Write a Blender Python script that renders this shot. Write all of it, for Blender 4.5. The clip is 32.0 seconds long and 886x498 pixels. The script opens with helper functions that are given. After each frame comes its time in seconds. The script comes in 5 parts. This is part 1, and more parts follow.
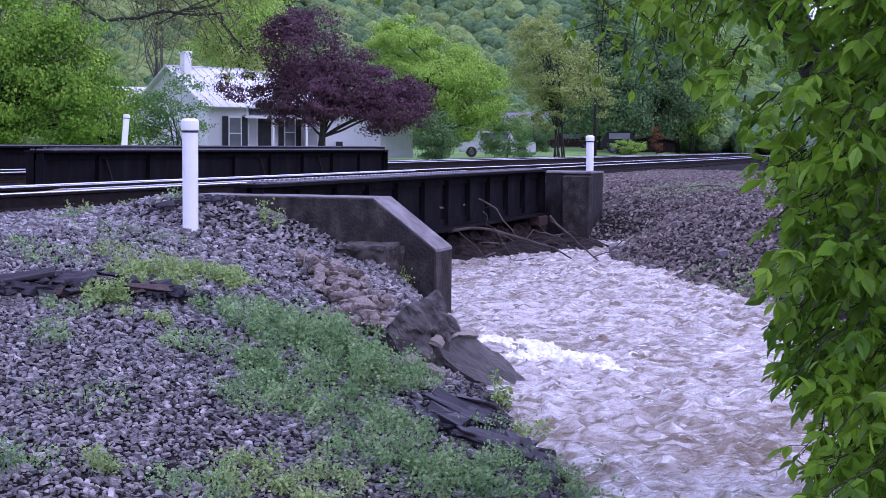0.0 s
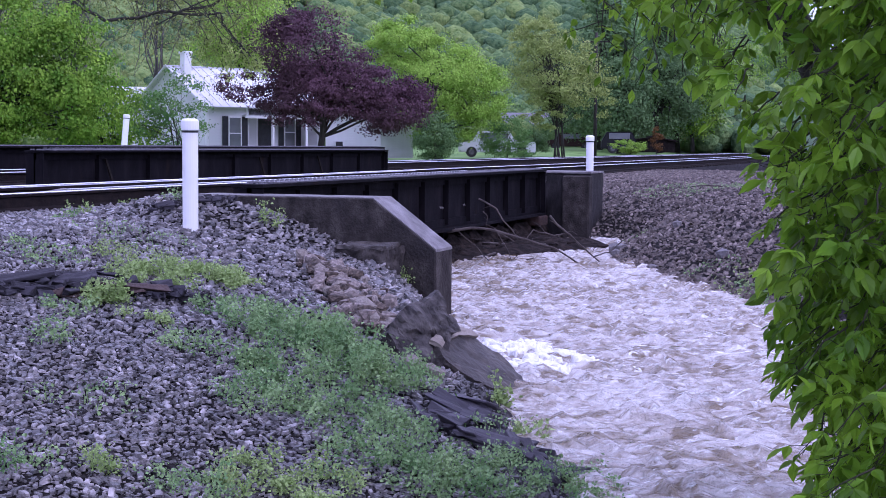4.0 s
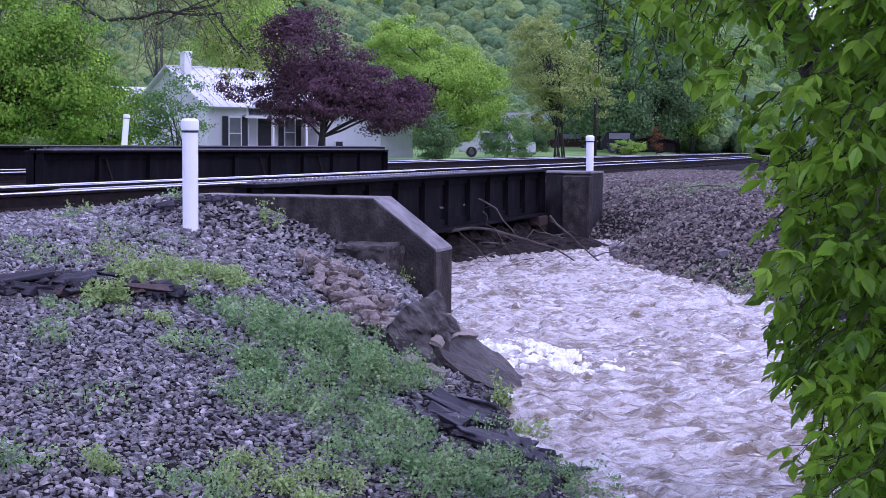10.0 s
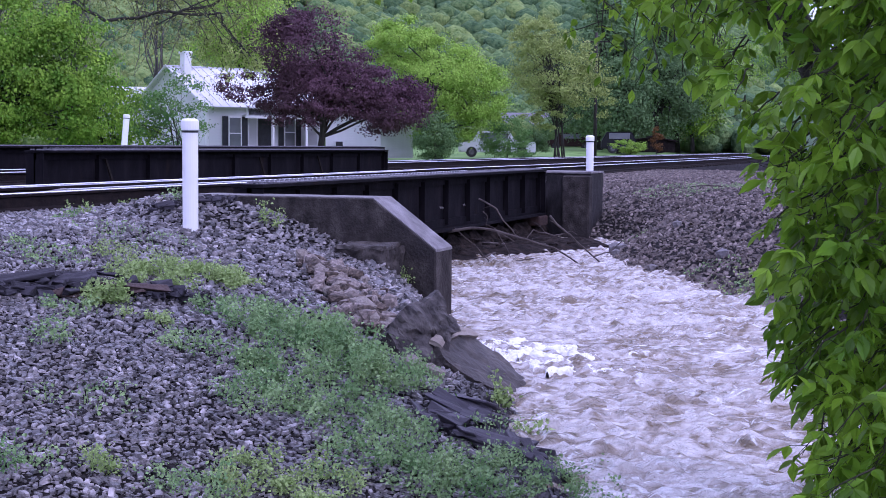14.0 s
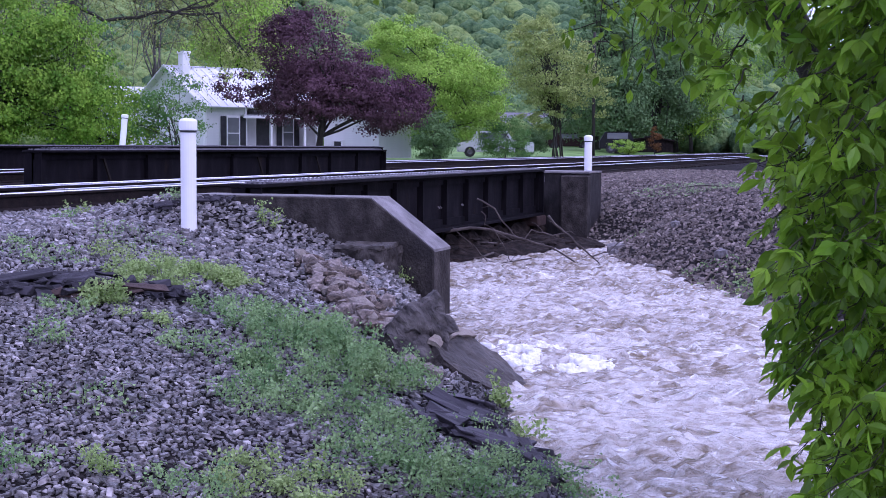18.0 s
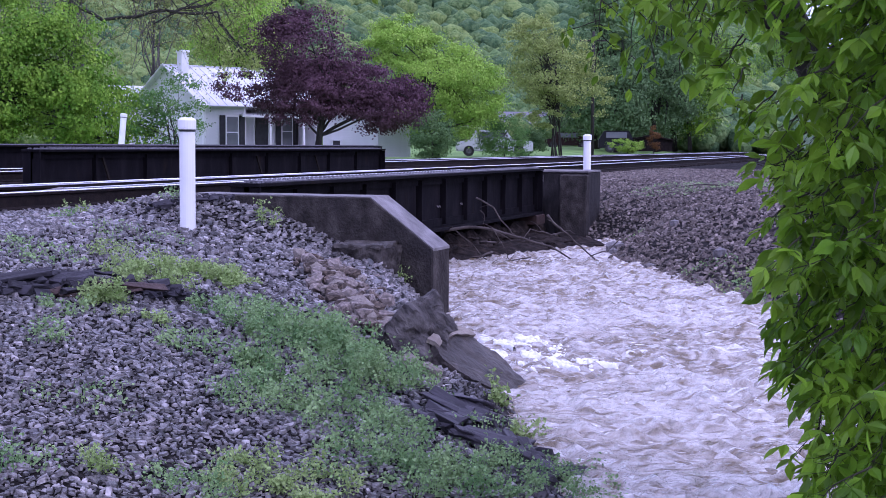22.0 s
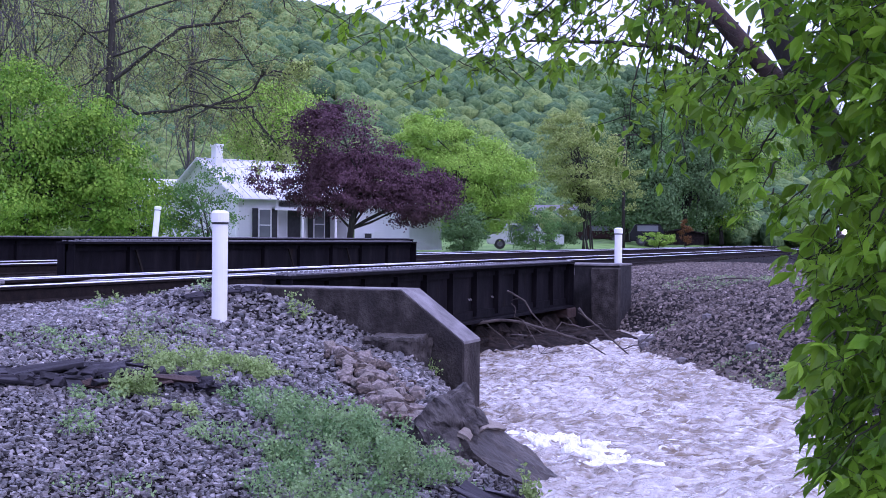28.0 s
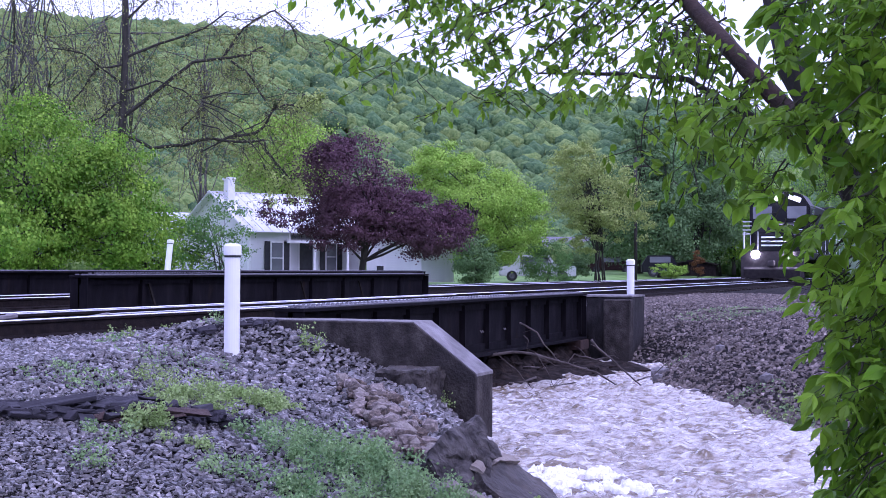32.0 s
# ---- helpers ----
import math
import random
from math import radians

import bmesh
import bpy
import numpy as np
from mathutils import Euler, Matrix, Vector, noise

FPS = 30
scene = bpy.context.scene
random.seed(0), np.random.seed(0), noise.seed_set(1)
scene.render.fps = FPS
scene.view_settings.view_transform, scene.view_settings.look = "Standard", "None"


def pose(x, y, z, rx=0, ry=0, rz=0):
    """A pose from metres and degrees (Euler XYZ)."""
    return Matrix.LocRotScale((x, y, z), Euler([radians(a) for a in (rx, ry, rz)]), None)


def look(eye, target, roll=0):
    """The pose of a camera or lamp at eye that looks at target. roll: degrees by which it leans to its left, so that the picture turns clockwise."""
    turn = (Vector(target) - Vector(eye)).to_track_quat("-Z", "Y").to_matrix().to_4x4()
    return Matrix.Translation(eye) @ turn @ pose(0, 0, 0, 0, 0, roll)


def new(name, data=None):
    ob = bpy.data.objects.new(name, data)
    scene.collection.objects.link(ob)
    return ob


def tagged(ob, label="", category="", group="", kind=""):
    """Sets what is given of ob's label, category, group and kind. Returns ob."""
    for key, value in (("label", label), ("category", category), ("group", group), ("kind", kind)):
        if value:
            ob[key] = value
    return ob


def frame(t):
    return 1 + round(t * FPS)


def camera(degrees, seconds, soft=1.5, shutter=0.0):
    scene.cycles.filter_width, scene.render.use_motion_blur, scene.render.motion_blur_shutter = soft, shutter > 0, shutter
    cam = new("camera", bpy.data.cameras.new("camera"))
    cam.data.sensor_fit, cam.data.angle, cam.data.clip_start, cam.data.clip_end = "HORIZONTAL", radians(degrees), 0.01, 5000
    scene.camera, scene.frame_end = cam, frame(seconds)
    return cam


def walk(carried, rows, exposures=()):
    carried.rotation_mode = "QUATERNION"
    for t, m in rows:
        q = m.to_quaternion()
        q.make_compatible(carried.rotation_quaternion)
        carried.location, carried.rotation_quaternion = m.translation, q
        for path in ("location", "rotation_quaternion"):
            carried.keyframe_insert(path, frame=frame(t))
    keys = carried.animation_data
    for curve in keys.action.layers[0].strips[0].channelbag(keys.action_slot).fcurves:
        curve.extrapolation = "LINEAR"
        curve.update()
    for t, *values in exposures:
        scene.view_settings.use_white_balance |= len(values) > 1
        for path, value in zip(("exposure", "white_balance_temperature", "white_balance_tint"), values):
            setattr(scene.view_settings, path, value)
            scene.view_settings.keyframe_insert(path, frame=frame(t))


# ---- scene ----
cam = camera(36.2, 32.0, soft=0.8)

# the tripod stands still; the head tilts and pans (seconds, tilt, lean, heading)
HEAD = [
    (0.0, 85.636, -0.37, -70.172), (14.2, 85.636, -0.37, -70.172), (14.5, 85.666, -0.36, -70.15),
    (16.5, 85.632, -0.38, -70.23), (17.0, 85.596, -0.38, -70.28), (17.5, 85.534, -0.40, -70.349),
    (18.0, 85.631, -0.37, -70.244), (18.5, 85.641, -0.37, -70.215), (20.5, 85.647, -0.36, -70.222),
    (21.0, 85.666, -0.34, -70.186), (21.5, 85.632, -0.37, -70.237), (22.0, 85.594, -0.36, -70.287),
    (22.5, 85.626, -0.36, -70.244), (23.0, 85.643, -0.36, -70.22), (24.5, 85.66, -0.37, -70.215),
    (25.0, 85.65, -0.39, -70.25), (25.5, 85.639, -0.50, -70.285), (25.8, 85.8, -0.5, -70.24),
    (26.6, 87.7, -0.5, -69.6), (27.5, 89.146, -0.5, -69.119), (28.0, 89.509, -0.48, -68.972),
    (28.5, 89.72, -0.45, -68.814), (29.0, 89.876, -0.38, -68.716), (29.5, 90.016, -0.28, -68.646),
    (30.0, 90.175, -0.24, -68.602), (30.5, 90.394, -0.23, -68.573), (31.0, 90.543, -0.22, -68.538),
    (31.5, 90.684, -0.23, -68.5), (32.0, 90.865, -0.23, -68.464)]
EYE_Z = 0.5
walk(cam, [(t, pose(0, 0, EYE_Z, a, b, c)) for t, a, b, c in HEAD], exposures=[(0.0, 0.41, 5380, 42), (25.5, 0.41, 5380, 42), (27.5, 0.49, 5280, 43), (32.0, 0.53, 5280, 44)])

# ---------------------------------------------------------------- light: a bright overcast evening
world = bpy.data.worlds.new("overcast")
scene.world = world
world.use_nodes = True
wn, wl = world.node_tree.nodes, world.node_tree.links
bg = wn["Background"]
sky = wn.new("ShaderNodeTexSky")
sky.sky_type, sky.sun_disc, sky.sun_elevation, sky.sun_rotation = "NISHITA", False, radians(38), radians(200)
veil = wn.new("ShaderNodeMix")
veil.data_type = "RGBA"
veil.inputs["Factor"].default_value = 0.86
veil.inputs["B"].default_value = (8.9, 9.5, 11.8, 1)
wl.new(sky.outputs[0], veil.inputs["A"])
wl.new(veil.outputs["Result"], bg.inputs["Color"])
bg.inputs["Strength"].default_value = 0.115

sun_data = bpy.data.lights.new("sun", "SUN")
sun_data.energy, sun_data.angle, sun_data.color = 0.7, radians(25), (1.0, 0.97, 0.95)
sun = new("sun", sun_data)
sun.matrix_world = look((-20, -60, 60), (0, 0, 0))

# ---------------------------------------------------------------- materials


def material(name, colors, scale=4.0, rough=0.8, bump=0.0, bump_scale=40.0, metal=0.0, detail=6.0, island=0.0, spec=0.4,
             translucent=0.0, stains=None, stain_scale=1.0, stain_at=0.55, per_object=0.0, stretch=(1, 1, 1)):
    """Two or three colours mixed by noise, spots of a stain colour, fine relief."""
    m = bpy.data.materials.new(name)
    m.use_nodes = True
    n, l = m.node_tree.nodes, m.node_tree.links
    p = n["Principled BSDF"]
    co = n.new("ShaderNodeTexCoord")
    mp = n.new("ShaderNodeMapping")
    mp.inputs["Scale"].default_value = stretch
    l.new(co.outputs["Object"], mp.inputs["Vector"])
    tex = n.new("ShaderNodeTexNoise")
    tex.inputs["Scale"].default_value, tex.inputs["Detail"].default_value = scale, detail
    l.new(mp.outputs[0], tex.inputs["Vector"])
    ramp = n.new("ShaderNodeValToRGB")
    e = ramp.color_ramp.elements
    e[0].position, e[1].position = 0.33, 0.68
    e[0].color, e[1].color = (*colors[0], 1), (*colors[-1], 1)
    if len(colors) == 3:
        k = e.new(0.5)
        k.color = (*colors[1], 1)
    l.new(tex.outputs["Fac"], ramp.inputs["Fac"])
    out = ramp.outputs["Color"]
    if stains:
        st = n.new("ShaderNodeTexNoise")
        st.inputs["Scale"].default_value, st.inputs["Detail"].default_value = stain_scale, 5
        l.new(mp.outputs[0], st.inputs["Vector"])
        sr = n.new("ShaderNodeMapRange")
        sr.inputs["From Min"].default_value, sr.inputs["From Max"].default_value = stain_at, stain_at + 0.12
        l.new(st.outputs["Fac"], sr.inputs["Value"])
        mx = n.new("ShaderNodeMix")
        mx.data_type = "RGBA"
        l.new(sr.outputs[0], mx.inputs["Factor"])
        l.new(out, mx.inputs["A"])
        mx.inputs["B"].default_value = (*stains, 1)
        out = mx.outputs["Result"]
    for amount, node, socket in ((island, "ShaderNodeNewGeometry", "Random Per Island"), (per_object, "ShaderNodeObjectInfo", "Random")):
        if amount:
            g = n.new(node)
            hs = n.new("ShaderNodeHueSaturation")
            mr = n.new("ShaderNodeMapRange")
            mr.inputs["To Min"].default_value, mr.inputs["To Max"].default_value = 1 - amount, 1 + amount
            l.new(g.outputs[socket], mr.inputs["Value"])
            l.new(mr.outputs[0], hs.inputs["Value"])
            l.new(out, hs.inputs["Color"])
            out = hs.outputs["Color"]
    l.new(out, p.inputs["Base Color"])
    p.inputs["Roughness"].default_value, p.inputs["Metallic"].default_value = rough, metal
    p.inputs["Specular IOR Level"].default_value = spec
    if bump:
        bt = n.new("ShaderNodeTexNoise")
        bt.inputs["Scale"].default_value, bt.inputs["Detail"].default_value = bump_scale, 4
        l.new(mp.outputs[0], bt.inputs["Vector"])
        b = n.new("ShaderNodeBump")
        b.inputs["Strength"].default_value, b.inputs["Distance"].default_value = bump, 0.02
        l.new(bt.outputs["Fac"], b.inputs["Height"])
        l.new(b.outputs[0], p.inputs["Normal"])
    if translucent:
        tr = n.new("ShaderNodeBsdfTranslucent")
        l.new(out, tr.inputs["Color"])
        ms = n.new("ShaderNodeMixShader")
        ms.inputs[0].default_value = translucent
        l.new(p.outputs[0], ms.inputs[1])
        l.new(tr.outputs[0], ms.inputs[2])
        l.new(ms.outputs[0], n["Material Output"].inputs["Surface"])
    return m


def leaf_material(name, a, b, rough=0.6, translucent=0.28, scale=1.4, island=0.22, spec=0.15):
    return material(name, [a, b], scale=scale, rough=rough, island=island, translucent=translucent, detail=2, spec=spec)


def glow(name, color, power):
    m = bpy.data.materials.new(name)
    m.use_nodes = True
    p = m.node_tree.nodes["Principled BSDF"]
    p.inputs["Emission Color"].default_value = (*color, 1)
    p.inputs["Emission Strength"].default_value = power
    return m


# near-black: the shade in the gaps between stones is put into this colour
M_GRAVEL_GAPS = material("ballast", [(0.009, 0.008, 0.008), (0.019, 0.017, 0.016), (0.04, 0.036, 0.035)], scale=26, rough=0.95, spec=0.05, bump=0.8, bump_scale=60)
M_STONE = material("crushed_stone", [(0.045, 0.04, 0.038), (0.108, 0.096, 0.091), (0.30, 0.27, 0.26)], scale=14, rough=0.3, bump=0.4, bump_scale=90, island=0.7, spec=1.0)
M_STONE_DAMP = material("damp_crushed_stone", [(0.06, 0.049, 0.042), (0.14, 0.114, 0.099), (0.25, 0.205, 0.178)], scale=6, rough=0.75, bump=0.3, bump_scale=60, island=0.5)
# stained concrete, darkened by the shade painted into the return wall
M_CONCRETE_SHADED = material("shaded_concrete", [(0.012, 0.010, 0.0105), (0.022, 0.019, 0.019), (0.036, 0.032, 0.031)], scale=9, rough=0.7, spec=0.2, bump=0.6, bump_scale=40,
                          stains=(0.05, 0.041, 0.035), stain_scale=2.5, stain_at=0.6, stretch=(1, 1, 0.4))
M_STONE_WET = material("wet_crushed_stone", [(0.022, 0.02, 0.021), (0.05, 0.045, 0.045), (0.10, 0.09, 0.088)], scale=9, rough=0.45, bump=0.3, bump_scale=60, island=0.5)
M_SLAB_GREY = material("dirty_grey_concrete", [(0.03, 0.026, 0.026), (0.075, 0.066, 0.063), (0.13, 0.116, 0.108)], scale=14, stretch=(0.8, 1.2, 1), rough=0.85, bump=0.8, bump_scale=35)
M_EDGE = material("tan_broken_concrete", [(0.2, 0.165, 0.135), (0.32, 0.28, 0.24)], scale=9, rough=0.85, bump=0.6, bump_scale=50)
M_BROWNSTONE = material("brown_stone", [(0.05, 0.037, 0.03), (0.105, 0.08, 0.064), (0.23, 0.175, 0.13)], scale=7, rough=0.85, bump=0.5, bump_scale=50, per_object=0.35)
M_GRASS_GROUND = material("lawn", [(0.09, 0.19, 0.035), (0.14, 0.26, 0.055), (0.2, 0.32, 0.08)], scale=0.6, rough=0.9, bump=0.6, bump_scale=12)
M_FOREST_FLOOR = material("wooded_slope", [(0.03, 0.06, 0.022), (0.055, 0.10, 0.035), (0.08, 0.14, 0.05)], scale=0.05, rough=0.95)
# dark ballast, with the shadow of the rails mixed into its colour
M_TRACKBED = material("shadowed_ballast", [(0.006, 0.005, 0.005), (0.013, 0.011, 0.011), (0.03, 0.026, 0.025)], scale=18, spec=0.03, rough=0.95, bump=0.8, bump_scale=60)
# near-black, the tone of the shade under the bridge
M_DARK_FILL = material("black_fill", [(0.009, 0.007, 0.006), (0.02, 0.015, 0.013), (0.045, 0.034, 0.028)], scale=9, rough=0.9, spec=0.1, bump=0.8, bump_scale=40)
M_MUD = material("mud", [(0.07, 0.055, 0.045), (0.13, 0.105, 0.085)], scale=5, rough=0.7, bump=0.6, bump_scale=25)
M_CONCRETE = material("old_concrete", [(0.019, 0.016, 0.0145), (0.038, 0.032, 0.029), (0.075, 0.065, 0.058)], scale=7, rough=0.9, bump=0.8, bump_scale=40, spec=0.2, detail=10,
                      stains=(0.03, 0.026, 0.025), stain_scale=2.2, stain_at=0.52, stretch=(1, 1, 0.8))
M_CONCRETE_TOP = material("pale_concrete", [(0.12, 0.11, 0.11), (0.19, 0.175, 0.175), (0.25, 0.235, 0.235)], scale=6, rough=0.85, bump=0.5, bump_scale=60)
M_SLAB = material("broken_concrete", [(0.034, 0.028, 0.024), (0.055, 0.046, 0.04), (0.085, 0.071, 0.06)], scale=9, rough=0.6, bump=0.9, bump_scale=30,
                  stains=(0.018, 0.015, 0.013), stain_scale=5, stain_at=0.58)
M_GIRDER = material("dark_girder_paint", [(0.005, 0.0045, 0.0055), (0.008, 0.007, 0.009), (0.014, 0.012, 0.014)], scale=5, spec=0.05, rough=0.75, bump=0.15, bump_scale=50,
                    stains=(0.016, 0.011, 0.009), stain_scale=3, stain_at=0.62, stretch=(1, 1, 0.35))
M_GIRDER_TOP = material("pale_grey_metal", [(0.06, 0.057, 0.065), (0.16, 0.15, 0.165)], scale=14, rough=0.5, bump=0.3)
M_RUST = material("rusty_steel", [(0.008, 0.006, 0.006), (0.02, 0.014, 0.012)], spec=0.1, scale=12, rough=0.75, bump=0.3, bump_scale=80)
M_RAIL_HEAD = material("polished_rail", [(0.7, 0.7, 0.73), (0.85, 0.85, 0.87)], scale=3, rough=0.45, metal=1.0)
M_TIE = material("creosoted_wood", [(0.012, 0.010, 0.009), (0.03, 0.024, 0.021)], spec=0.05, scale=6, rough=0.85, bump=0.5, bump_scale=30, stretch=(1, 0.15, 1), per_object=0.3)
M_OLD_TIE = material("rotten_wood", [(0.018, 0.016, 0.02), (0.05, 0.045, 0.055)], scale=9, rough=0.85, bump=0.7, bump_scale=40, stretch=(0.2, 1, 1), per_object=0.35)
M_RED_WOOD = material("reddish_rotten_wood", [(0.045, 0.028, 0.024), (0.085, 0.055, 0.047)], scale=9, rough=0.85, bump=0.5)
M_SHALE = material("dark_shale", [(0.035, 0.03, 0.037), (0.075, 0.066, 0.078)], scale=7, rough=0.65, bump=0.5, bump_scale=30, per_object=0.35, stretch=(0.3, 1, 1))
M_PVC = material("white_plastic", [(0.82, 0.82, 0.82), (0.88, 0.88, 0.88)], scale=3, rough=0.4, stains=(0.5, 0.48, 0.47), stain_scale=7, stain_at=0.68)
M_BLACK = material("black_band", [(0.015, 0.015, 0.016), (0.03, 0.03, 0.03)], rough=0.5)
M_BARK = material("bark", [(0.02, 0.018, 0.015), (0.05, 0.044, 0.036)], scale=8, rough=0.9, bump=0.8, bump_scale=30, stretch=(1, 1, 0.25))
M_BARK_GREY = material("grey_bark", [(0.05, 0.046, 0.042), (0.11, 0.10, 0.09)], scale=8, rough=0.9, bump=0.5, bump_scale=30, stretch=(1, 1, 0.25))
M_BARK_TWIG = material("brown_twigs", [(0.05, 0.042, 0.03), (0.09, 0.075, 0.055)], scale=8, rough=0.9)
M_BARK_RED = material("reddish_bark", [(0.03, 0.018, 0.015), (0.065, 0.038, 0.029)], scale=9, rough=0.85, bump=0.5, bump_scale=40)
M_TWIG = material("twig", [(0.02, 0.02, 0.01), (0.045, 0.045, 0.02)], scale=9, rough=0.85)
M_DRIFT = material("bare_driftwood", [(0.04, 0.031, 0.028), (0.11, 0.09, 0.08)], scale=8, rough=0.85, bump=0.4, stretch=(1, 1, 1))
M_LEAF_NEAR = leaf_material("fresh_leaves", (0.085, 0.20, 0.01), (0.25, 0.43, 0.028), rough=0.42, translucent=0.5, scale=3, island=0.4, spec=0.3)
M_LEAF_YOUNG = leaf_material("spring_leaves", (0.10, 0.235, 0.022), (0.26, 0.415, 0.048), island=0.3)
M_LEAF_BRIGHT = leaf_material("bright_spring_leaves", (0.20, 0.37, 0.04), (0.36, 0.54, 0.09))
M_LEAF_PURPLE = leaf_material("purple_leaves", (0.07, 0.033, 0.044), (0.165, 0.088, 0.118), translucent=0.2)
M_LEAF_OLIVE = leaf_material("olive_budding_leaves", (0.23, 0.31, 0.075), (0.40, 0.47, 0.15))
M_LEAF_HAZE = leaf_material("opening_buds", (0.19, 0.22, 0.07), (0.31, 0.34, 0.11), island=0.12)
M_LEAF_DARK = leaf_material("dark_needles", (0.075, 0.15, 0.055), (0.15, 0.245, 0.09), translucent=0.18)
M_LEAF_MID = leaf_material("mid_green_leaves", (0.08, 0.19, 0.05), (0.17, 0.30, 0.085))
# hill greens are greyed and paled: distance haze is mixed into the colour
M_LEAF_HILL = material("hill_canopy", [(0.06, 0.12, 0.042), (0.115, 0.185, 0.066), (0.17, 0.25, 0.09)], scale=1.4, rough=0.8, spec=0.05, bump=1.0, bump_scale=2.2, island=0.16)
M_LEAF_HILL_PALE = material("pale_hill_canopy", [(0.10, 0.165, 0.05), (0.17, 0.245, 0.076), (0.24, 0.31, 0.10)], scale=1.4, rough=0.8, spec=0.05, bump=1.0, bump_scale=2.2, island=0.16)
M_LEAF_HILL_DARK = material("dark_hill_canopy", [(0.048, 0.10, 0.044), (0.085, 0.152, 0.066), (0.125, 0.20, 0.084)], scale=1.4, rough=0.8, spec=0.05, bump=1.0, bump_scale=2.2, island=0.16)
for hill_material in (M_LEAF_HILL, M_LEAF_HILL_PALE, M_LEAF_HILL_DARK):
    hill_material.node_tree.nodes["Bump"].inputs["Distance"].default_value = 0.5
M_LEAF_RUST = leaf_material("rusty_leaves", (0.14, 0.07, 0.025), (0.22, 0.12, 0.04))
M_WEED = leaf_material("weed_leaves", (0.15, 0.28, 0.105), (0.34, 0.475, 0.205), scale=5, island=0.25)
M_WEED_LIGHT = leaf_material("pale_weed_leaves", (0.25, 0.36, 0.11), (0.39, 0.50, 0.20), scale=5)
M_SIDING = material("white_siding", [(0.62, 0.62, 0.63), (0.72, 0.72, 0.73)], scale=1.2, rough=0.6)
M_TRIM = material("white_trim", [(0.72, 0.72, 0.73), (0.8, 0.8, 0.8)], scale=2, rough=0.5)
# base colour lifted to carry the tin's glare; the stains are its own
M_TIN = material("tin_roof", [(0.6, 0.6, 0.62), (0.74, 0.74, 0.76)], scale=1.5, rough=0.32, metal=0.1, stains=(0.30, 0.28, 0.27), stain_scale=0.9, stain_at=0.6)
M_SHUTTER = material("black_shutter", [(0.015, 0.014, 0.018), (0.03, 0.03, 0.035)], rough=0.5)
# base colour raised so the panes hold a pale sky reflection
M_WINDOW = material("sky_pale_glass", [(0.12, 0.125, 0.14), (0.2, 0.205, 0.22)], scale=0.8, rough=0.08, spec=0.6)
M_WHITEWASH = material("whitewashed_block", [(0.7, 0.7, 0.71), (0.8, 0.8, 0.8)], scale=1.5, rough=0.7, bump=0.2)

# ---------------------------------------------------------------- mesh tools
rng = np.random.default_rng(7)


def mesh_of(name, verts, faces, mats, smooth=False, slots=None):
    me = bpy.data.meshes.new(name)
    me.from_pydata([tuple(v) for v in verts], [], [tuple(f) for f in faces])
    for m in (mats if isinstance(mats, (list, tuple)) else [mats]):
        me.materials.append(m)
    if smooth:
        me.polygons.foreach_set("use_smooth", [True] * len(me.polygons))
    if slots is not None:
        me.polygons.foreach_set("material_index", [int(s) for s in slots])
    me.update()
    return me


def part(name, bm, mat, parent, label=""):
    """Links a bmesh or a mesh as one object under its thing."""
    if isinstance(bm, bmesh.types.BMesh):
        me = bpy.data.meshes.new(name)
        bmesh.ops.recalc_face_normals(bm, faces=bm.faces)
        bm.to_mesh(me)
        bm.free()
        me.materials.append(mat)
    else:
        me = bm
    ob = new(name, me)
    ob.parent = parent
    if label:
        tagged(ob, label)
    return ob


def thing(name, label, category, at=(0, 0, 0), group="", kind="", turn=0.0):
    ob = new(name)
    ob.empty_display_size = 0.1
    ob.matrix_basis = pose(*at, 0, 0, turn)
    return tagged(ob, label, category, group, kind)


def solid(bm, size, at=(0, 0, 0), rot=(0, 0, 0), bevel=0.0, wobble=0.0, seed=0):
    """Adds a bevelled block to bm; wobble moves its corners."""
    got = bmesh.ops.create_cube(bm, size=1.0)["verts"]
    r = random.Random(seed)
    for v in got:
        v.co = Vector([c * s + (r.uniform(-wobble, wobble) if wobble else 0) for c, s in zip(v.co, size)])
    if bevel:
        edges = list({e for v in got for e in v.link_edges})
        more = bmesh.ops.bevel(bm, geom=edges, offset=bevel, segments=1, profile=0.5, affect="EDGES")
        got = list({v for f in more["faces"] for v in f.verts} | {v for v in got if v.is_valid})
    bmesh.ops.transform(bm, matrix=pose(*at, *rot), verts=got)
    return got


def block(name, size, at, mat, parent, rot=(0, 0, 0), bevel=0.0, label="", wobble=0.0, seed=0):
    bm = bmesh.new()
    solid(bm, size, (0, 0, 0), (0, 0, 0), bevel, wobble, seed)
    ob = part(name, bm, mat, parent, label)
    ob.matrix_basis = pose(*at, *rot)
    return ob


def prism(bm, outline, depth, axis="y"):
    """A solid with the outline given in its plane, extruded along the third axis from 0 to depth."""
    put = {"y": lambda a, b, d: (a, d, b), "x": lambda a, b, d: (d, a, b), "z": lambda a, b, d: (a, b, d)}[axis]
    low = [bm.verts.new(put(a, b, 0)) for a, b in outline]
    top = [bm.verts.new(put(a, b, depth)) for a, b in outline]
    bm.faces.new(low)
    bm.faces.new(top[::-1])
    for i in range(len(low)):
        j = (i + 1) % len(low)
        bm.faces.new((low[j], low[i], top[i], top[j]))


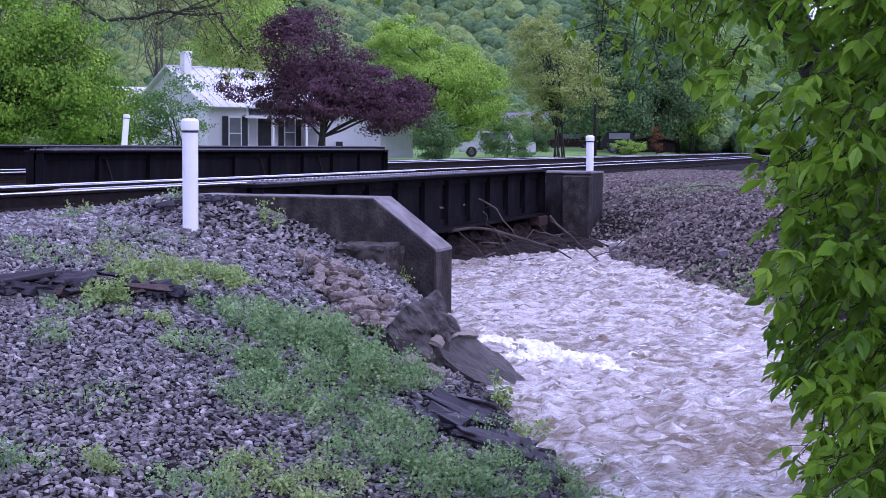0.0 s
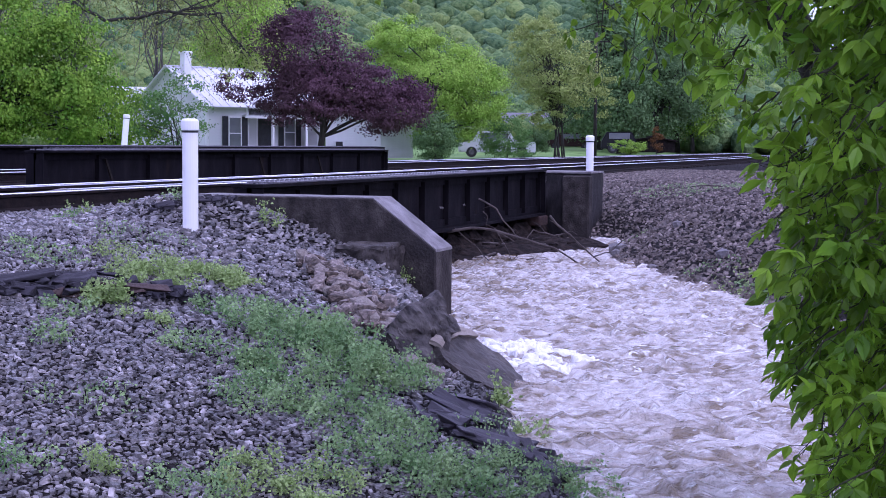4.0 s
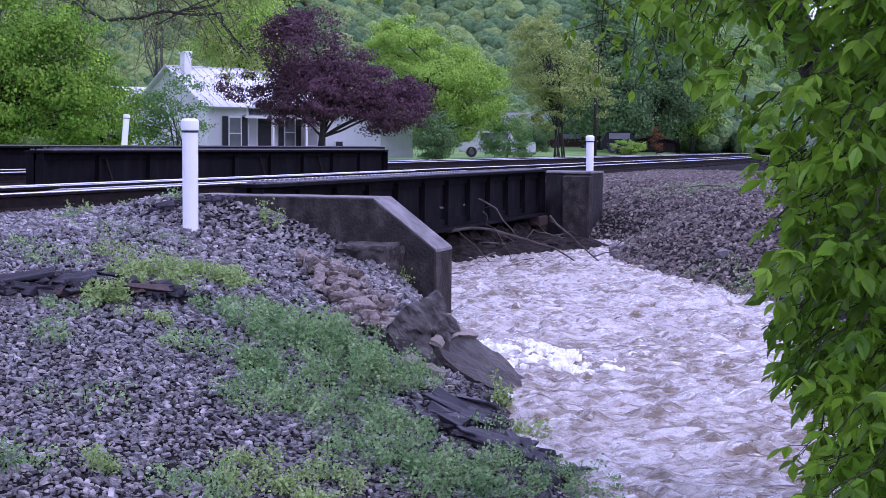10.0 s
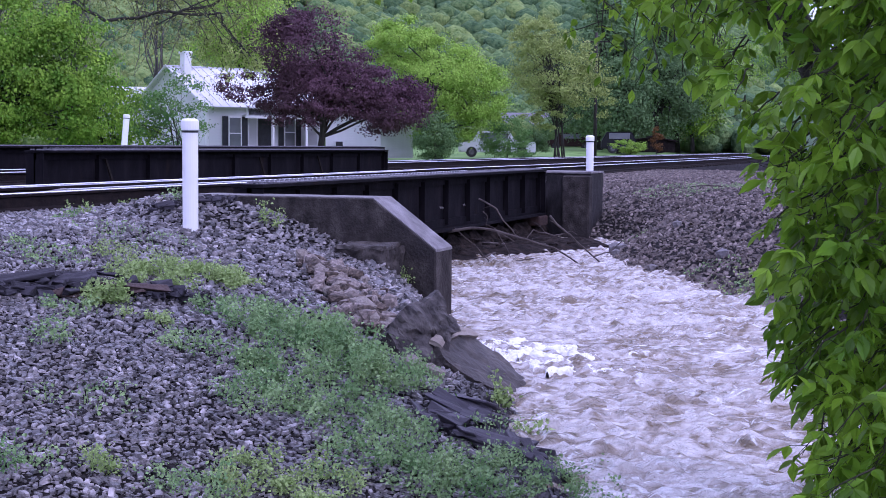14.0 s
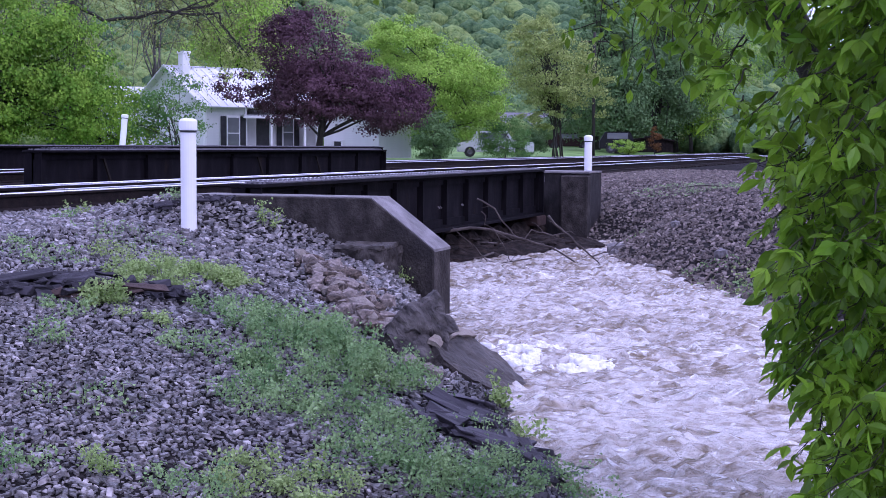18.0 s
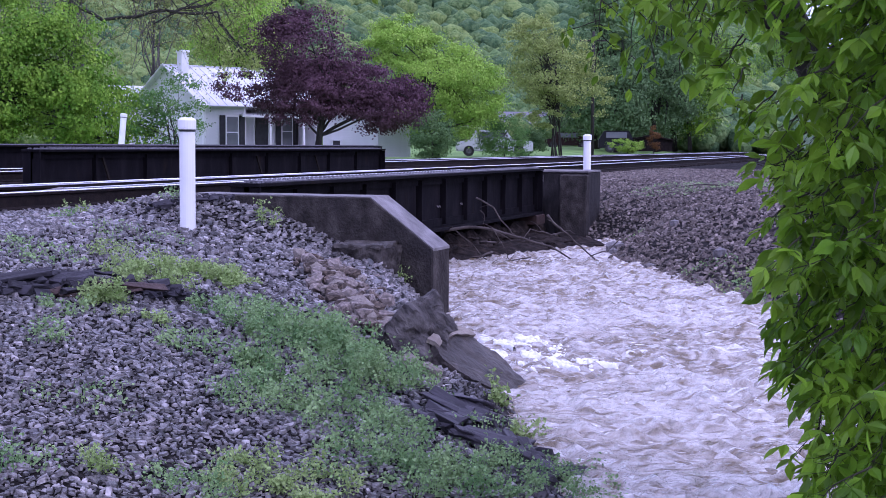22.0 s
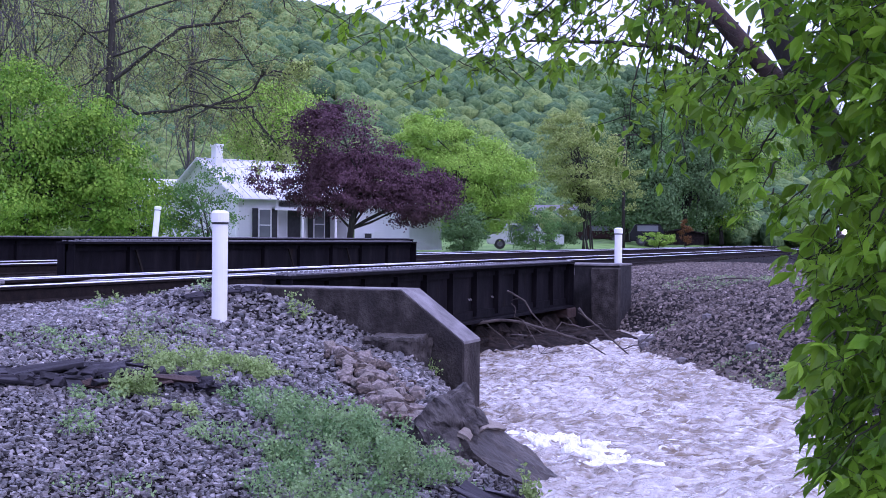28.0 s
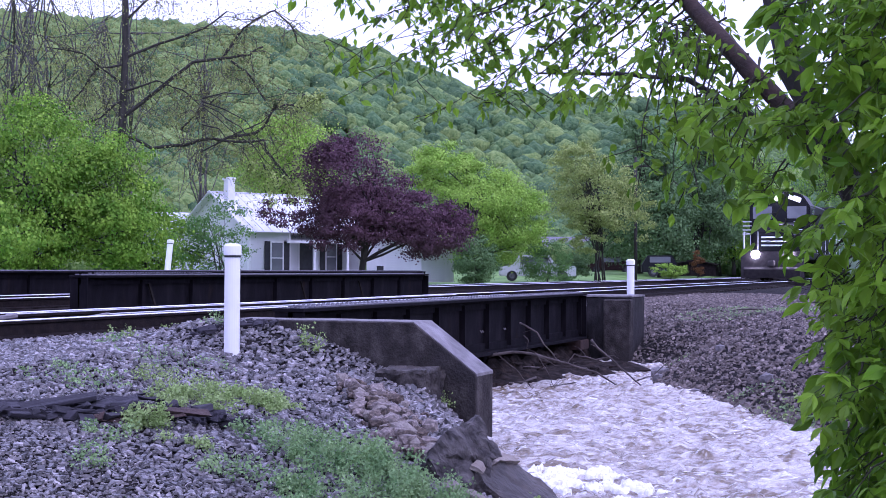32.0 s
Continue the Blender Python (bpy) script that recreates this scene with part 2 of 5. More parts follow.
def tube(points, radii, sides=8):
    """Vertices and faces of a tapered tube along points."""
    pts = [Vector(p) for p in points]
    verts, faces = [], []
    for i, p in enumerate(pts):
        d = (pts[min(i + 1, len(pts) - 1)] - pts[max(i - 1, 0)]).normalized()
        a = d.cross(Vector((0.3, 0.9, 0.31))).normalized()
        b = d.cross(a)
        for k in range(sides):
            w = 2 * math.pi * k / sides
            verts.append(tuple(p + (a * math.cos(w) + b * math.sin(w)) * radii[i]))
    for i in range(len(pts) - 1):
        for k in range(sides):
            q = (k + 1) % sides
            faces.append((i * sides + k, i * sides + q, (i + 1) * sides + q, (i + 1) * sides + k))
    faces.append(tuple(range(sides))[::-1])
    faces.append(tuple((len(pts) - 1) * sides + k for k in range(sides)))
    return verts, faces


def merge(bits):
    verts, faces = [], []
    for v, f in bits:
        k = len(verts)
        verts.extend(v)
        faces.extend(tuple(i + k for i in face) for face in f)
    return verts, faces


def wander(a, b, bend, steps, r):
    """Points from a to b with a random crook."""
    a, b = Vector(a), Vector(b)
    off = Vector((0, 0, 0))
    out = []
    for i in range(steps + 1):
        t = i / steps
        out.append(a.lerp(b, t) + off * math.sin(t * math.pi) * 1.0)
        off += Vector((r.uniform(-1, 1), r.uniform(-1, 1), r.uniform(-0.6, 0.8))) * bend
    return out


FAR_LEAF = (np.array([(0, 0, 0), (0.42, 0.45, 0.1), (0, 1, -0.08), (-0.42, 0.45, 0.1)]), [(0, 1, 2, 3)])
NEAR_LEAF = (np.array([(0, 0, 0), (0.2, 0.28, 0.05), (0.25, 0.5, 0.06), (0.15, 0.76, 0.02), (0, 1, -0.1), (-0.15, 0.76, 0.02),
                       (-0.25, 0.5, 0.06), (-0.2, 0.28, 0.05), (0, 0.4, -0.02)]),
             [(0, 1, 8), (1, 2, 8), (2, 3, 8), (3, 4, 8), (4, 5, 8), (5, 6, 8), (6, 7, 8), (7, 0, 8)])


def leaves(name, at, size, mat, shape=FAR_LEAF, droop=0.0, spread=1.0, heading=None, smooth=False, outward=None, wild=0.35):
    """One mesh of many leaves: at (N x 3), size (N)."""
    at = np.asarray(at, float)
    count = len(at)
    base, faces = shape
    d = rng.normal(size=(count, 3)) * spread
    if heading is not None:
        d += heading
    d[:, 2] -= droop
    d /= np.linalg.norm(d, axis=1)[:, None] + 1e-9
    up = rng.normal(size=(count, 3)) * 0.6 + np.array([0, 0, 1.0])
    if outward is not None:
        o = outward / (np.linalg.norm(outward, axis=1)[:, None] + 1e-9)
        d -= o * (d * o).sum(1)[:, None] * 0.75
        d /= np.linalg.norm(d, axis=1)[:, None] + 1e-9
        up = rng.normal(size=(count, 3)) * wild + outward + np.array([0, 0, 0.35])
    side = np.cross(d, up)
    side /= np.linalg.norm(side, axis=1)[:, None] + 1e-9
    nrm = np.cross(side, d)
    s = np.asarray(size).reshape(-1, 1, 1)
    v = at[:, None, :] + s * (side[:, None, :] * base[None, :, 0, None] + d[:, None, :] * base[None, :, 1, None] + nrm[:, None, :] * base[None, :, 2, None])
    k = len(base)
    f = [tuple(i * k + q for q in face) for i in range(count) for face in faces]
    return mesh_of(name, v.reshape(-1, 3), f, mat, smooth)


def chips(name, at, size, mat, tilt=0.28):
    """One mesh of many flat crushed stones, each with six sides and a smaller top."""
    at = np.asarray(at, float)
    count = len(at)
    a = (np.arange(6)[None] + rng.uniform(-0.3, 0.3, (count, 6))) * (math.pi / 3) + rng.uniform(0, 6.283, (count, 1))
    rad = rng.uniform(0.34, 0.62, (count, 6))
    wide = rng.uniform(0.72, 1.4, (count, 1))
    turn = rng.uniform(0, 3.1416, (count, 1))
    low = np.stack([rad * np.cos(a) * wide, rad * np.sin(a) / wide, np.full_like(a, -0.22)], -1)
    top = low * rng.uniform(0.72, 0.95, (count, 6, 1))
    top[..., 2] = rng.uniform(0.05, 0.22, (count, 1)) + rng.uniform(-0.05, 0.05, (count, 6))
    v = np.concatenate([low, top], 1)
    c, s = np.cos(turn)[..., None], np.sin(turn)[..., None]
    x, y, z = v[..., :1], v[..., 1:2], v[..., 2:]
    v = np.concatenate([x * c - y * s, x * s + y * c, z], -1)
    v[..., 2] += v[..., 0] * rng.normal(0, tilt, (count, 1)) + v[..., 1] * rng.normal(0, tilt, (count, 1))
    v = v * np.asarray(size).reshape(-1, 1, 1) + at[:, None, :]
    quad = [(k, (k + 1) % 6, 6 + (k + 1) % 6, 6 + k) for k in range(6)] + [tuple(range(6, 12))]
    f = [tuple(i * 12 + q for q in face) for i in range(count) for face in quad]
    return mesh_of(name, v.reshape(-1, 3), f, mat)


# ---------------------------------------------------------------- the ground, one sheet
WATER_Z = -1.06
FLOW = np.array([-0.88, -0.475])          # down the creek
ACROSS = np.array([-0.475, 0.88])         # towards the near bank
SHORE = np.array([5.9, 1.18])             # a point of the near waterline
TRACK_NEAR, TRACK_FAR = 9.33, 15.6


def smooth_step(t):
    t = np.clip(t, 0, 1)
    return t * t * (3 - 2 * t)


def wave_noise(x, y, k, seed):
    r = np.random.default_rng(seed)
    z = 0
    for i in range(7):
        a, f, ph = r.uniform(0, 6.283), k * r.uniform(0.6, 1.9), r.uniform(0, 6.283)
        z = z + np.sin((x * np.cos(a) + y * np.sin(a)) * f + ph)
    return z / 7


def across(x, y):
    return (x - SHORE[0]) * ACROSS[0] + (y - SHORE[1]) * ACROSS[1]


def ground_z(x, y):
    x, y = np.asarray(x, float), np.asarray(y, float)
    n = across(x, y) + 0.12 * wave_noise(x, y, 2.2, 3)
    bed = np.where(y > 6.3, -0.2, np.clip(-0.26 - 0.17 * (6.06 - y), -0.97, -0.22))
    bed = bed - 0.35 * smooth_step((y - 20) / 3)
    left = -1.55 + (bed + 1.55) * np.clip((n + 0.45) / 1.0, 0, 1) ** 0.6
    m = -n - 3.35
    right = np.interp(m, [-0.6, 0, 0.6, 1.8, 3.2], [-1.6, -1.06, -0.80, -0.42, -0.22]) - 0.3 * smooth_step((y - 20) / 3)
    right = right - 0.42 * np.exp(-((x - 21.2) ** 2 / 3.0 + (y - 4.9) ** 2 / 0.9))
    z = np.where(n > -1.7, left, right)
    z = z - 0.30 * np.exp(-((x - 8.35) ** 2 / 0.30 + (y - 2.95) ** 2 / 0.09))
    z = z + 0.035 * wave_noise(x, y, 3.1, 5) * (y < 6.2) + 0.02 * wave_noise(x, y, 9.0, 6) * (y < 6.2)
    z = z + 0.2 * np.exp(-((x - 11.15) / 0.5) ** 2) * smooth_step((y - 4.5) / 1.7) * smooth_step((7.6 - y) / 0.8) * (x < 11.7)
    fill = smooth_step((y - 23) / 3)
    z = z * (1 - fill) - 0.55 * fill
    z = z + 0.95 * smooth_step((x - 60) / 60) * smooth_step((y - 20) / 4)
    r, a = np.hypot(x, y), np.degrees(np.arctan2(y, x))
    ridge = np.interp(a, [-180, -40, -8, 0, 4, 7, 10, 14, 20, 24, 28, 35, 60, 120, 180], [20, 40, 30, 0, 4, 40, 46, 48, 50, 61, 68, 71, 70, 40, 20])
    hill = ridge * smooth_step((r - 120) / 330) * (1 + 0.05 * wave_noise(x, y, 0.02, 8))
    return z + hill


def lines(low, high, fine, reach, growth):
    inner = list(np.arange(low, high + 1e-6, fine))
    a, b, step = [], [], fine
    while (b[-1] if b else high) < reach:
        step *= growth
        b.append((b[-1] if b else high) + step)
        a.append((a[-1] if a else low) - step)
    return np.array(a[::-1] + inner + b)


gx, gy = lines(2.0, 27.0, 0.13, 1700, 1.09), lines(-3.0, 8.0, 0.13, 1700, 1.09)
GX, GY = np.meshgrid(gx, gy, indexing="ij")
GZ = ground_z(GX, GY)
cols = len(gy)
g_faces, g_slots = [], []
for i in range(len(gx) - 1):
    for j in range(cols - 1):
        g_faces.append((i * cols + j, (i + 1) * cols + j, (i + 1) * cols + j + 1, i * cols + j + 1))
        cx, cy = (gx[i] + gx[i + 1]) / 2, (gy[j] + gy[j + 1]) / 2
        nn = across(cx, cy)
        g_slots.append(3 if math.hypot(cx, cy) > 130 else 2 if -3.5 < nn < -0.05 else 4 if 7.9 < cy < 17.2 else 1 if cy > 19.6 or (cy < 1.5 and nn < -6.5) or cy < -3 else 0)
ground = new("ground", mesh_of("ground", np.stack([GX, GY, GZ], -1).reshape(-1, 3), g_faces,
                               [M_GRAVEL_GAPS, M_GRASS_GROUND, M_MUD, M_FOREST_FLOOR, M_TRACKBED], True, g_slots))
tagged(ground, "grey ballast banks, lawns and wooded hillsides round a creek", "ground", kind="structure")

# ---------------------------------------------------------------- the creek in flood: three sheets of waves that pass through one another


def water_material():
    m = bpy.data.materials.new("muddy_water")
    m.use_nodes = True
    n, l = m.node_tree.nodes, m.node_tree.links
    p = n["Principled BSDF"]
    co = n.new("ShaderNodeTexCoord")
    mp = n.new("ShaderNodeMapping")
    mp.inputs["Scale"].default_value = (1.25, 0.8, 1)
    l.new(co.outputs["Object"], mp.inputs["Vector"])
    big = n.new("ShaderNodeTexNoise")
    big.inputs["Scale"].default_value, big.inputs["Detail"].default_value, big.inputs["Distortion"].default_value = 3.4, 10, 2.0
    l.new(mp.outputs[0], big.inputs["Vector"])
    ramp = n.new("ShaderNodeValToRGB")
    e = ramp.color_ramp.elements
    e[0].position, e[0].color = 0.36, (0.20, 0.15, 0.09, 1)
    e[1].position, e[1].color = 0.62, (0.63, 0.585, 0.545, 1)
    silt = e.new(0.5)
    silt.color = (0.45, 0.395, 0.34, 1)
    patch = n.new("ShaderNodeTexNoise")
    patch.inputs["Scale"].default_value, patch.inputs["Detail"].default_value = 0.55, 2
    l.new(co.outputs["Object"], patch.inputs["Vector"])
    shift = n.new("ShaderNodeMapRange")
    shift.inputs["From Min"].default_value, shift.inputs["From Max"].default_value = 0.3, 0.7
    shift.inputs["To Min"].default_value, shift.inputs["To Max"].default_value = -0.13, 0.10
    l.new(patch.outputs["Fac"], shift.inputs["Value"])
    silty = n.new("ShaderNodeMath")
    l.new(big.outputs["Fac"], silty.inputs[0])
    l.new(shift.outputs[0], silty.inputs[1])
    l.new(silty.outputs[0], ramp.inputs["Fac"])
    # foam lies on the crests, in torn patches
    sep = n.new("ShaderNodeSeparateXYZ")
    l.new(co.outputs["Object"], sep.inputs[0])
    torn = n.new("ShaderNodeTexNoise")
    torn.inputs["Scale"].default_value, torn.inputs["Detail"].default_value, torn.inputs["Distortion"].default_value = 7, 10, 2.2
    l.new(mp.outputs[0], torn.inputs["Vector"])
    crest = n.new("ShaderNodeMapRange")
    crest.inputs["From Min"].default_value, crest.inputs["From Max"].default_value = 0.0, 0.12
    crest.inputs["To Min"].default_value, crest.inputs["To Max"].default_value = -0.04, 0.16
    l.new(sep.outputs["Z"], crest.inputs["Value"])
    add = n.new("ShaderNodeMath")
    l.new(torn.outputs["Fac"], add.inputs[0])
    l.new(crest.outputs[0], add.inputs[1])
    cut = n.new("ShaderNodeMapRange")
    cut.inputs["From Min"].default_value, cut.inputs["From Max"].default_value = 0.575, 0.73
    l.new(add.outputs[0], cut.inputs["Value"])
    mx = n.new("ShaderNodeMix")
    mx.data_type = "RGBA"
    l.new(cut.outputs[0], mx.inputs["Factor"])
    l.new(ramp.outputs["Color"], mx.inputs["A"])
    mx.inputs["B"].default_value = (0.82, 0.81, 0.80, 1)
    l.new(mx.outputs["Result"], p.inputs["Base Color"])
    rr = n.new("ShaderNodeMapRange")
    rr.inputs["To Min"].default_value, rr.inputs["To Max"].default_value = 0.07, 0.6
    l.new(cut.outputs[0], rr.inputs["Value"])
    l.new(rr.outputs[0], p.inputs["Roughness"])
    p.inputs["IOR"].default_value = 1.33
    fine = n.new("ShaderNodeTexNoise")
    fine.inputs["Scale"].default_value, fine.inputs["Detail"].default_value, fine.inputs["Distortion"].default_value = 13, 10, 1.8
    l.new(mp.outputs[0], fine.inputs["Vector"])
    b = n.new("ShaderNodeBump")
    b.inputs["Strength"].default_value, b.inputs["Distance"].default_value = 1.0, 0.06
    l.new(fine.outputs["Fac"], b.inputs["Height"])
    l.new(b.outputs[0], p.inputs["Normal"])
    return m


M_WATER = water_material()


def water_sheet(length, width, step, seed, height, swell, humps=()):
    ls, ws = np.arange(0, length + step, step), np.arange(-width / 2, width / 2 + step, step)
    A, B = np.meshgrid(ls, ws, indexing="ij")
    warp = 0.25 * wave_noise(A, B, 2.0, seed + 9)
    z = height * (0.38 * wave_noise(A + warp, B, 6.0, seed) + 0.5 * wave_noise(A, B + warp, 14.0, seed + 1) + 0.5 * wave_noise(A + warp, B - warp, 30.0, seed + 2))
    z = z + swell * wave_noise(A, B, 1.6, seed + 3)
    z = 0.62 * z + 0.5 * np.abs(z) - 0.005
    for along, side, high, short, wide in humps:
        z = z + high * np.exp(-((A - along + 0.5 * (B - side) ** 2 * 0.3) / short) ** 2 - ((B - side) / wide) ** 2) * (1 + 0.5 * wave_noise(A, B, 7.0, seed + 5))
    k = len(ws)
    f = [(i * k + j, (i + 1) * k + j, (i + 1) * k + j + 1, i * k + j + 1) for i in range(len(ls) - 1) for j in range(k - 1)]
    return mesh_of("water", np.stack([A, B, z], -1).reshape(-1, 3), f, M_WATER, True)


FLOW_TURN = math.degrees(math.atan2(FLOW[1], FLOW[0]))
CREEK = SHORE - ACROSS * 1.9              # the middle of the creek beside the shore point


def along_creek(s, z=0.0):
    """The pose of a thing s metres down the creek from the shore point, its x axis downstream."""
    p = CREEK + FLOW * s
    return pose(p[0], p[1], WATER_Z + z, 0, 0, FLOW_TURN)


water_still = new("water", water_sheet(60, 5.2, 0.06, 20, 0.075, 0.035,
                                           [(31.3, 0.55, 0.11, 0.22, 0.55), (31.9, 0.1, 0.10, 0.2, 0.5), (30.1, 0.5, 0.07, 0.2, 0.5), (32.9, -0.3, 0.10, 0.25, 0.6), (33.9, 0.3, 0.08, 0.2, 0.5), (31.0, -0.6, 0.08, 0.2, 0.6)]))
water_still.matrix_basis = along_creek(-35, -0.01)
tagged(water_still, "brown flood water racing down the creek in waves", "water", kind="structure")
water_fast = new("water", water_sheet(92, 5.2, 0.065, 40, 0.10, 0.035))
tagged(water_fast, "brown flood water racing down the creek in waves", "water", kind="structure")
water_slow = new("water", water_sheet(75, 5.2, 0.065, 60, 0.095, 0.04))
tagged(water_slow, "brown flood water racing down the creek in waves", "water", kind="structure")

# ---------------------------------------------------------------- the railway


def rail_profile():
    return [(-0.07, -0.18), (0.07, -0.18), (0.07, -0.165), (0.012, -0.145), (0.012, -0.045), (0.036, -0.035), (0.036, -0.006), (-0.036, -0.006),
            (-0.036, -0.035), (-0.012, -0.045), (-0.012, -0.145), (-0.07, -0.165)]


def railway(y, first, last, label):
    track = thing("railway_track", label, "railway track", (0, y, 0), group="railway tracks")
    for side in (-1, 1):
        bm = bmesh.new()
        prism(bm, rail_profile(), last - first, "x")
        r = part("rail", bm, M_RUST, track, "rusty steel rail with a polished head")
        r.matrix_basis = pose(first, side * 0.7525, 0)
        bm = bmesh.new()
        prism(bm, [(0.037 * math.cos(math.pi * k / 8), 0.016 * math.sin(math.pi * k / 8) - 0.012) for k in range(9)], last - first, "x")
        head = part("rail_head", bm, M_RAIL_HEAD, r, "polished running surface")
        head.data.polygons.foreach_set("use_smooth", [True] * len(head.data.polygons))
    tie = None
    for i in range(int((min(last, 96) - max(first, -6)) / 0.53)):
        x = max(first, -6) + i * 0.53
        if tie is None:
            bm = bmesh.new()
            solid(bm, (0.22, 2.6, 0.17), bevel=0.012)
            tie = part("tie", bm, M_TIE, track)
            ob = tie
        else:
            ob = new("tie", tie.data)
            ob.parent = track
        ob.matrix_basis = pose(x, random.uniform(-0.04, 0.04), -0.268, 0, 0, random.uniform(-1, 1))
    return track


near_track = railway(TRACK_NEAR, -30, 640, "near railway track of rusty rails on dark ties")
far_track = railway(TRACK_FAR, -30, 640, "farther railway track of rusty rails on dark ties")
for side, first in ((-0.42, 12.6), (0.42, 11.9)):
    bm = bmesh.new()
    prism(bm, [(a * 0.9, b * 0.85 - 0.006) for a, b in rail_profile()], 13.5, "x")
    g = part("guard_rail", bm, M_RUST, near_track, "inner guard rail with a pale worn head")
    g.matrix_basis = pose(first, side, 0)
    bm = bmesh.new()
    solid(bm, (13.5, 0.05, 0.012), (6.75, 0, -0.004), bevel=0.003)
    part("rail_head", bm, M_RAIL_HEAD, g)
    block("nose", (0.5, 0.06, 0.05), (first - 0.2, side * 0.85, -0.035), M_CONCRETE_TOP, near_track, rot=(0, -4, -8 * side), bevel=0.01)


def plate_girder(label, x0, x1, y, top, depth, apart=0.85, knobs=0.0):
    """A riveted plate girder along the track, with stiffeners on the near face."""
    length = x1 - x0
    g = thing("plate_girder", label, "bridge girder", (x0, y, top), group="bridge girders")
    block("web", (length, 0.02, depth - 0.04), (length / 2, 0, -depth / 2), M_GIRDER, g)
    block("top_flange", (length + 0.04, 0.34, 0.035), (length / 2, 0, -0.018), M_GIRDER, g, bevel=0.004)
    # the top plate is paler than the rest of the girder
    block("cover_plate", (length - 0.5, 0.30, 0.018), (length / 2, 0, 0.008), M_GIRDER_TOP, g, bevel=0.003, label="paler top cover plate")
    block("bottom_flange", (length + 0.04, 0.34, 0.04), (length / 2, 0, -depth + 0.02), M_GIRDER, g, bevel=0.004)
    for z in (-0.09, -depth + 0.1):
        block("flange_angle", (length, 0.03, 0.11), (length / 2, -0.024, z), M_GIRDER, g)
    for end in (0.012, length - 0.012):
        block("end_plate", (0.024, 0.32, depth - 0.08), (end, 0, -depth / 2), M_GIRDER, g)
    n = max(3, int(length / apart))
    for i in range(n + 1):
        block("stiffener", (0.014, 0.08, depth - 0.16), (0.06 + (length - 0.12) * i / n, -0.05, -depth / 2), M_GIRDER, g)
    v, f = [], []
    pitch = 0.11 if not knobs else 0.16
    for i in range(int(length / pitch)):
        for yy in (-0.1, -0.06, 0.06, 0.1):
            x = 0.07 + i * pitch
            k = len(v)
            h = 0.030 if 0.25 < x < length - 0.25 else 0.012
            h += 0.014 if x < knobs else 0.0
            for a in range(6):
                v.append((x + 0.017 * math.cos(a * 1.0472), yy + 0.017 * math.sin(a * 1.0472), h - 0.016))
            for a in range(6):
                v.append((x + 0.009 * math.cos(a * 1.0472), yy + 0.009 * math.sin(a * 1.0472), h))
            f += [(k + a, k + (a + 1) % 6, k + 6 + (a + 1) % 6, k + 6 + a) for a in range(6)] + [tuple(range(k + 6, k + 12))]
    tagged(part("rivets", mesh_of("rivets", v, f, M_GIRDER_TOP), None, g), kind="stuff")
    return g


near_girder = plate_girder("near dark riveted plate girder beside the track", 11.66, 21.8, 6.2, 0.117, 0.76)
middle_girder = plate_girder("dark riveted plate girder between the two tracks", 17.52, 31.55, 13.0, 0.385, 0.95, 1.5, 3.8)
far_girder = plate_girder("far dark riveted plate girder behind both tracks", 15.5, 45.0, 18.6, 0.43, 0.95, 1.5)

for x in (1.9, 4.6, 7.4, 10.2):
    block("knee_brace", (0.045, 0.03, 0.55), (x, -0.10, -0.40), M_TIE, middle_girder, rot=(-10, -14, 0), label="worn slanting knee brace")
M_BEARING = material("rusty_bearing", [(0.02, 0.01, 0.008), (0.045, 0.022, 0.016)], scale=8, rough=0.85, bump=0.4)
block("bearing_shoe", (0.5, 0.4, 0.16), (9.9, 0, -0.84), M_BEARING, near_girder, bevel=0.015, label="rust-red bearing shoe")

# cross beams and deck timbers under the tracks
for y, x0, x1 in ((TRACK_NEAR, 12.0, 27.5), (TRACK_FAR, 18.0, 36.0)):
    deck = thing("bridge_deck", "dark steel floor beams and timbers carrying the track", "bridge deck", (x0, y, -0.36), group="bridge decks")
    for side in (-0.75, 0.75):
        block("stringer", (x1 - x0, 0.25, 0.34), ((x1 - x0) / 2, side, -0.17), M_GIRDER, deck, bevel=0.01)
    # unseen plate added to keep sky light off the water below
    block("shade_plate", (x1 - x0 + 6, 6.7 if y == TRACK_NEAR else 5.5, 0.03), ((x1 - x0) / 2 + 1, 0.27 if y == TRACK_NEAR else 0.16, -0.03), M_GIRDER, deck)
    k = 0.5
    while k < x1 - x0:
        block("floor_beam", (0.22, 6.0, 0.34), (k, 0, -0.40), M_GIRDER, deck, bevel=0.01)
        k += 2.6

# ---------------------------------------------------------------- concrete of the bridge
wing_wall = thing("wing_wall", "old stained concrete wing wall with a sloping end", "wing wall", (11.3, 6.6, 0), kind="structure")
bm = bmesh.new()
prism(bm, [(0, -1.7), (0, 0.02), (-1.85, 0.02), (-2.46, -0.43), (-2.46, -1.7)], 0.45, "x")
bmesh.ops.bevel(bm, geom=[e for e in bm.edges], offset=0.012, segments=1, affect="EDGES")
part("wall", bm, M_CONCRETE, wing_wall)
# a thin strip along the wall's top, paler than its faces
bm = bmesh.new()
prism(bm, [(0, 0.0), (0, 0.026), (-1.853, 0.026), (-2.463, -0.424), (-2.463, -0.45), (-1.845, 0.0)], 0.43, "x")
part("coping", bm, M_CONCRETE_TOP, wing_wall, "paler top").matrix_basis = pose(0.01, 0, 0)

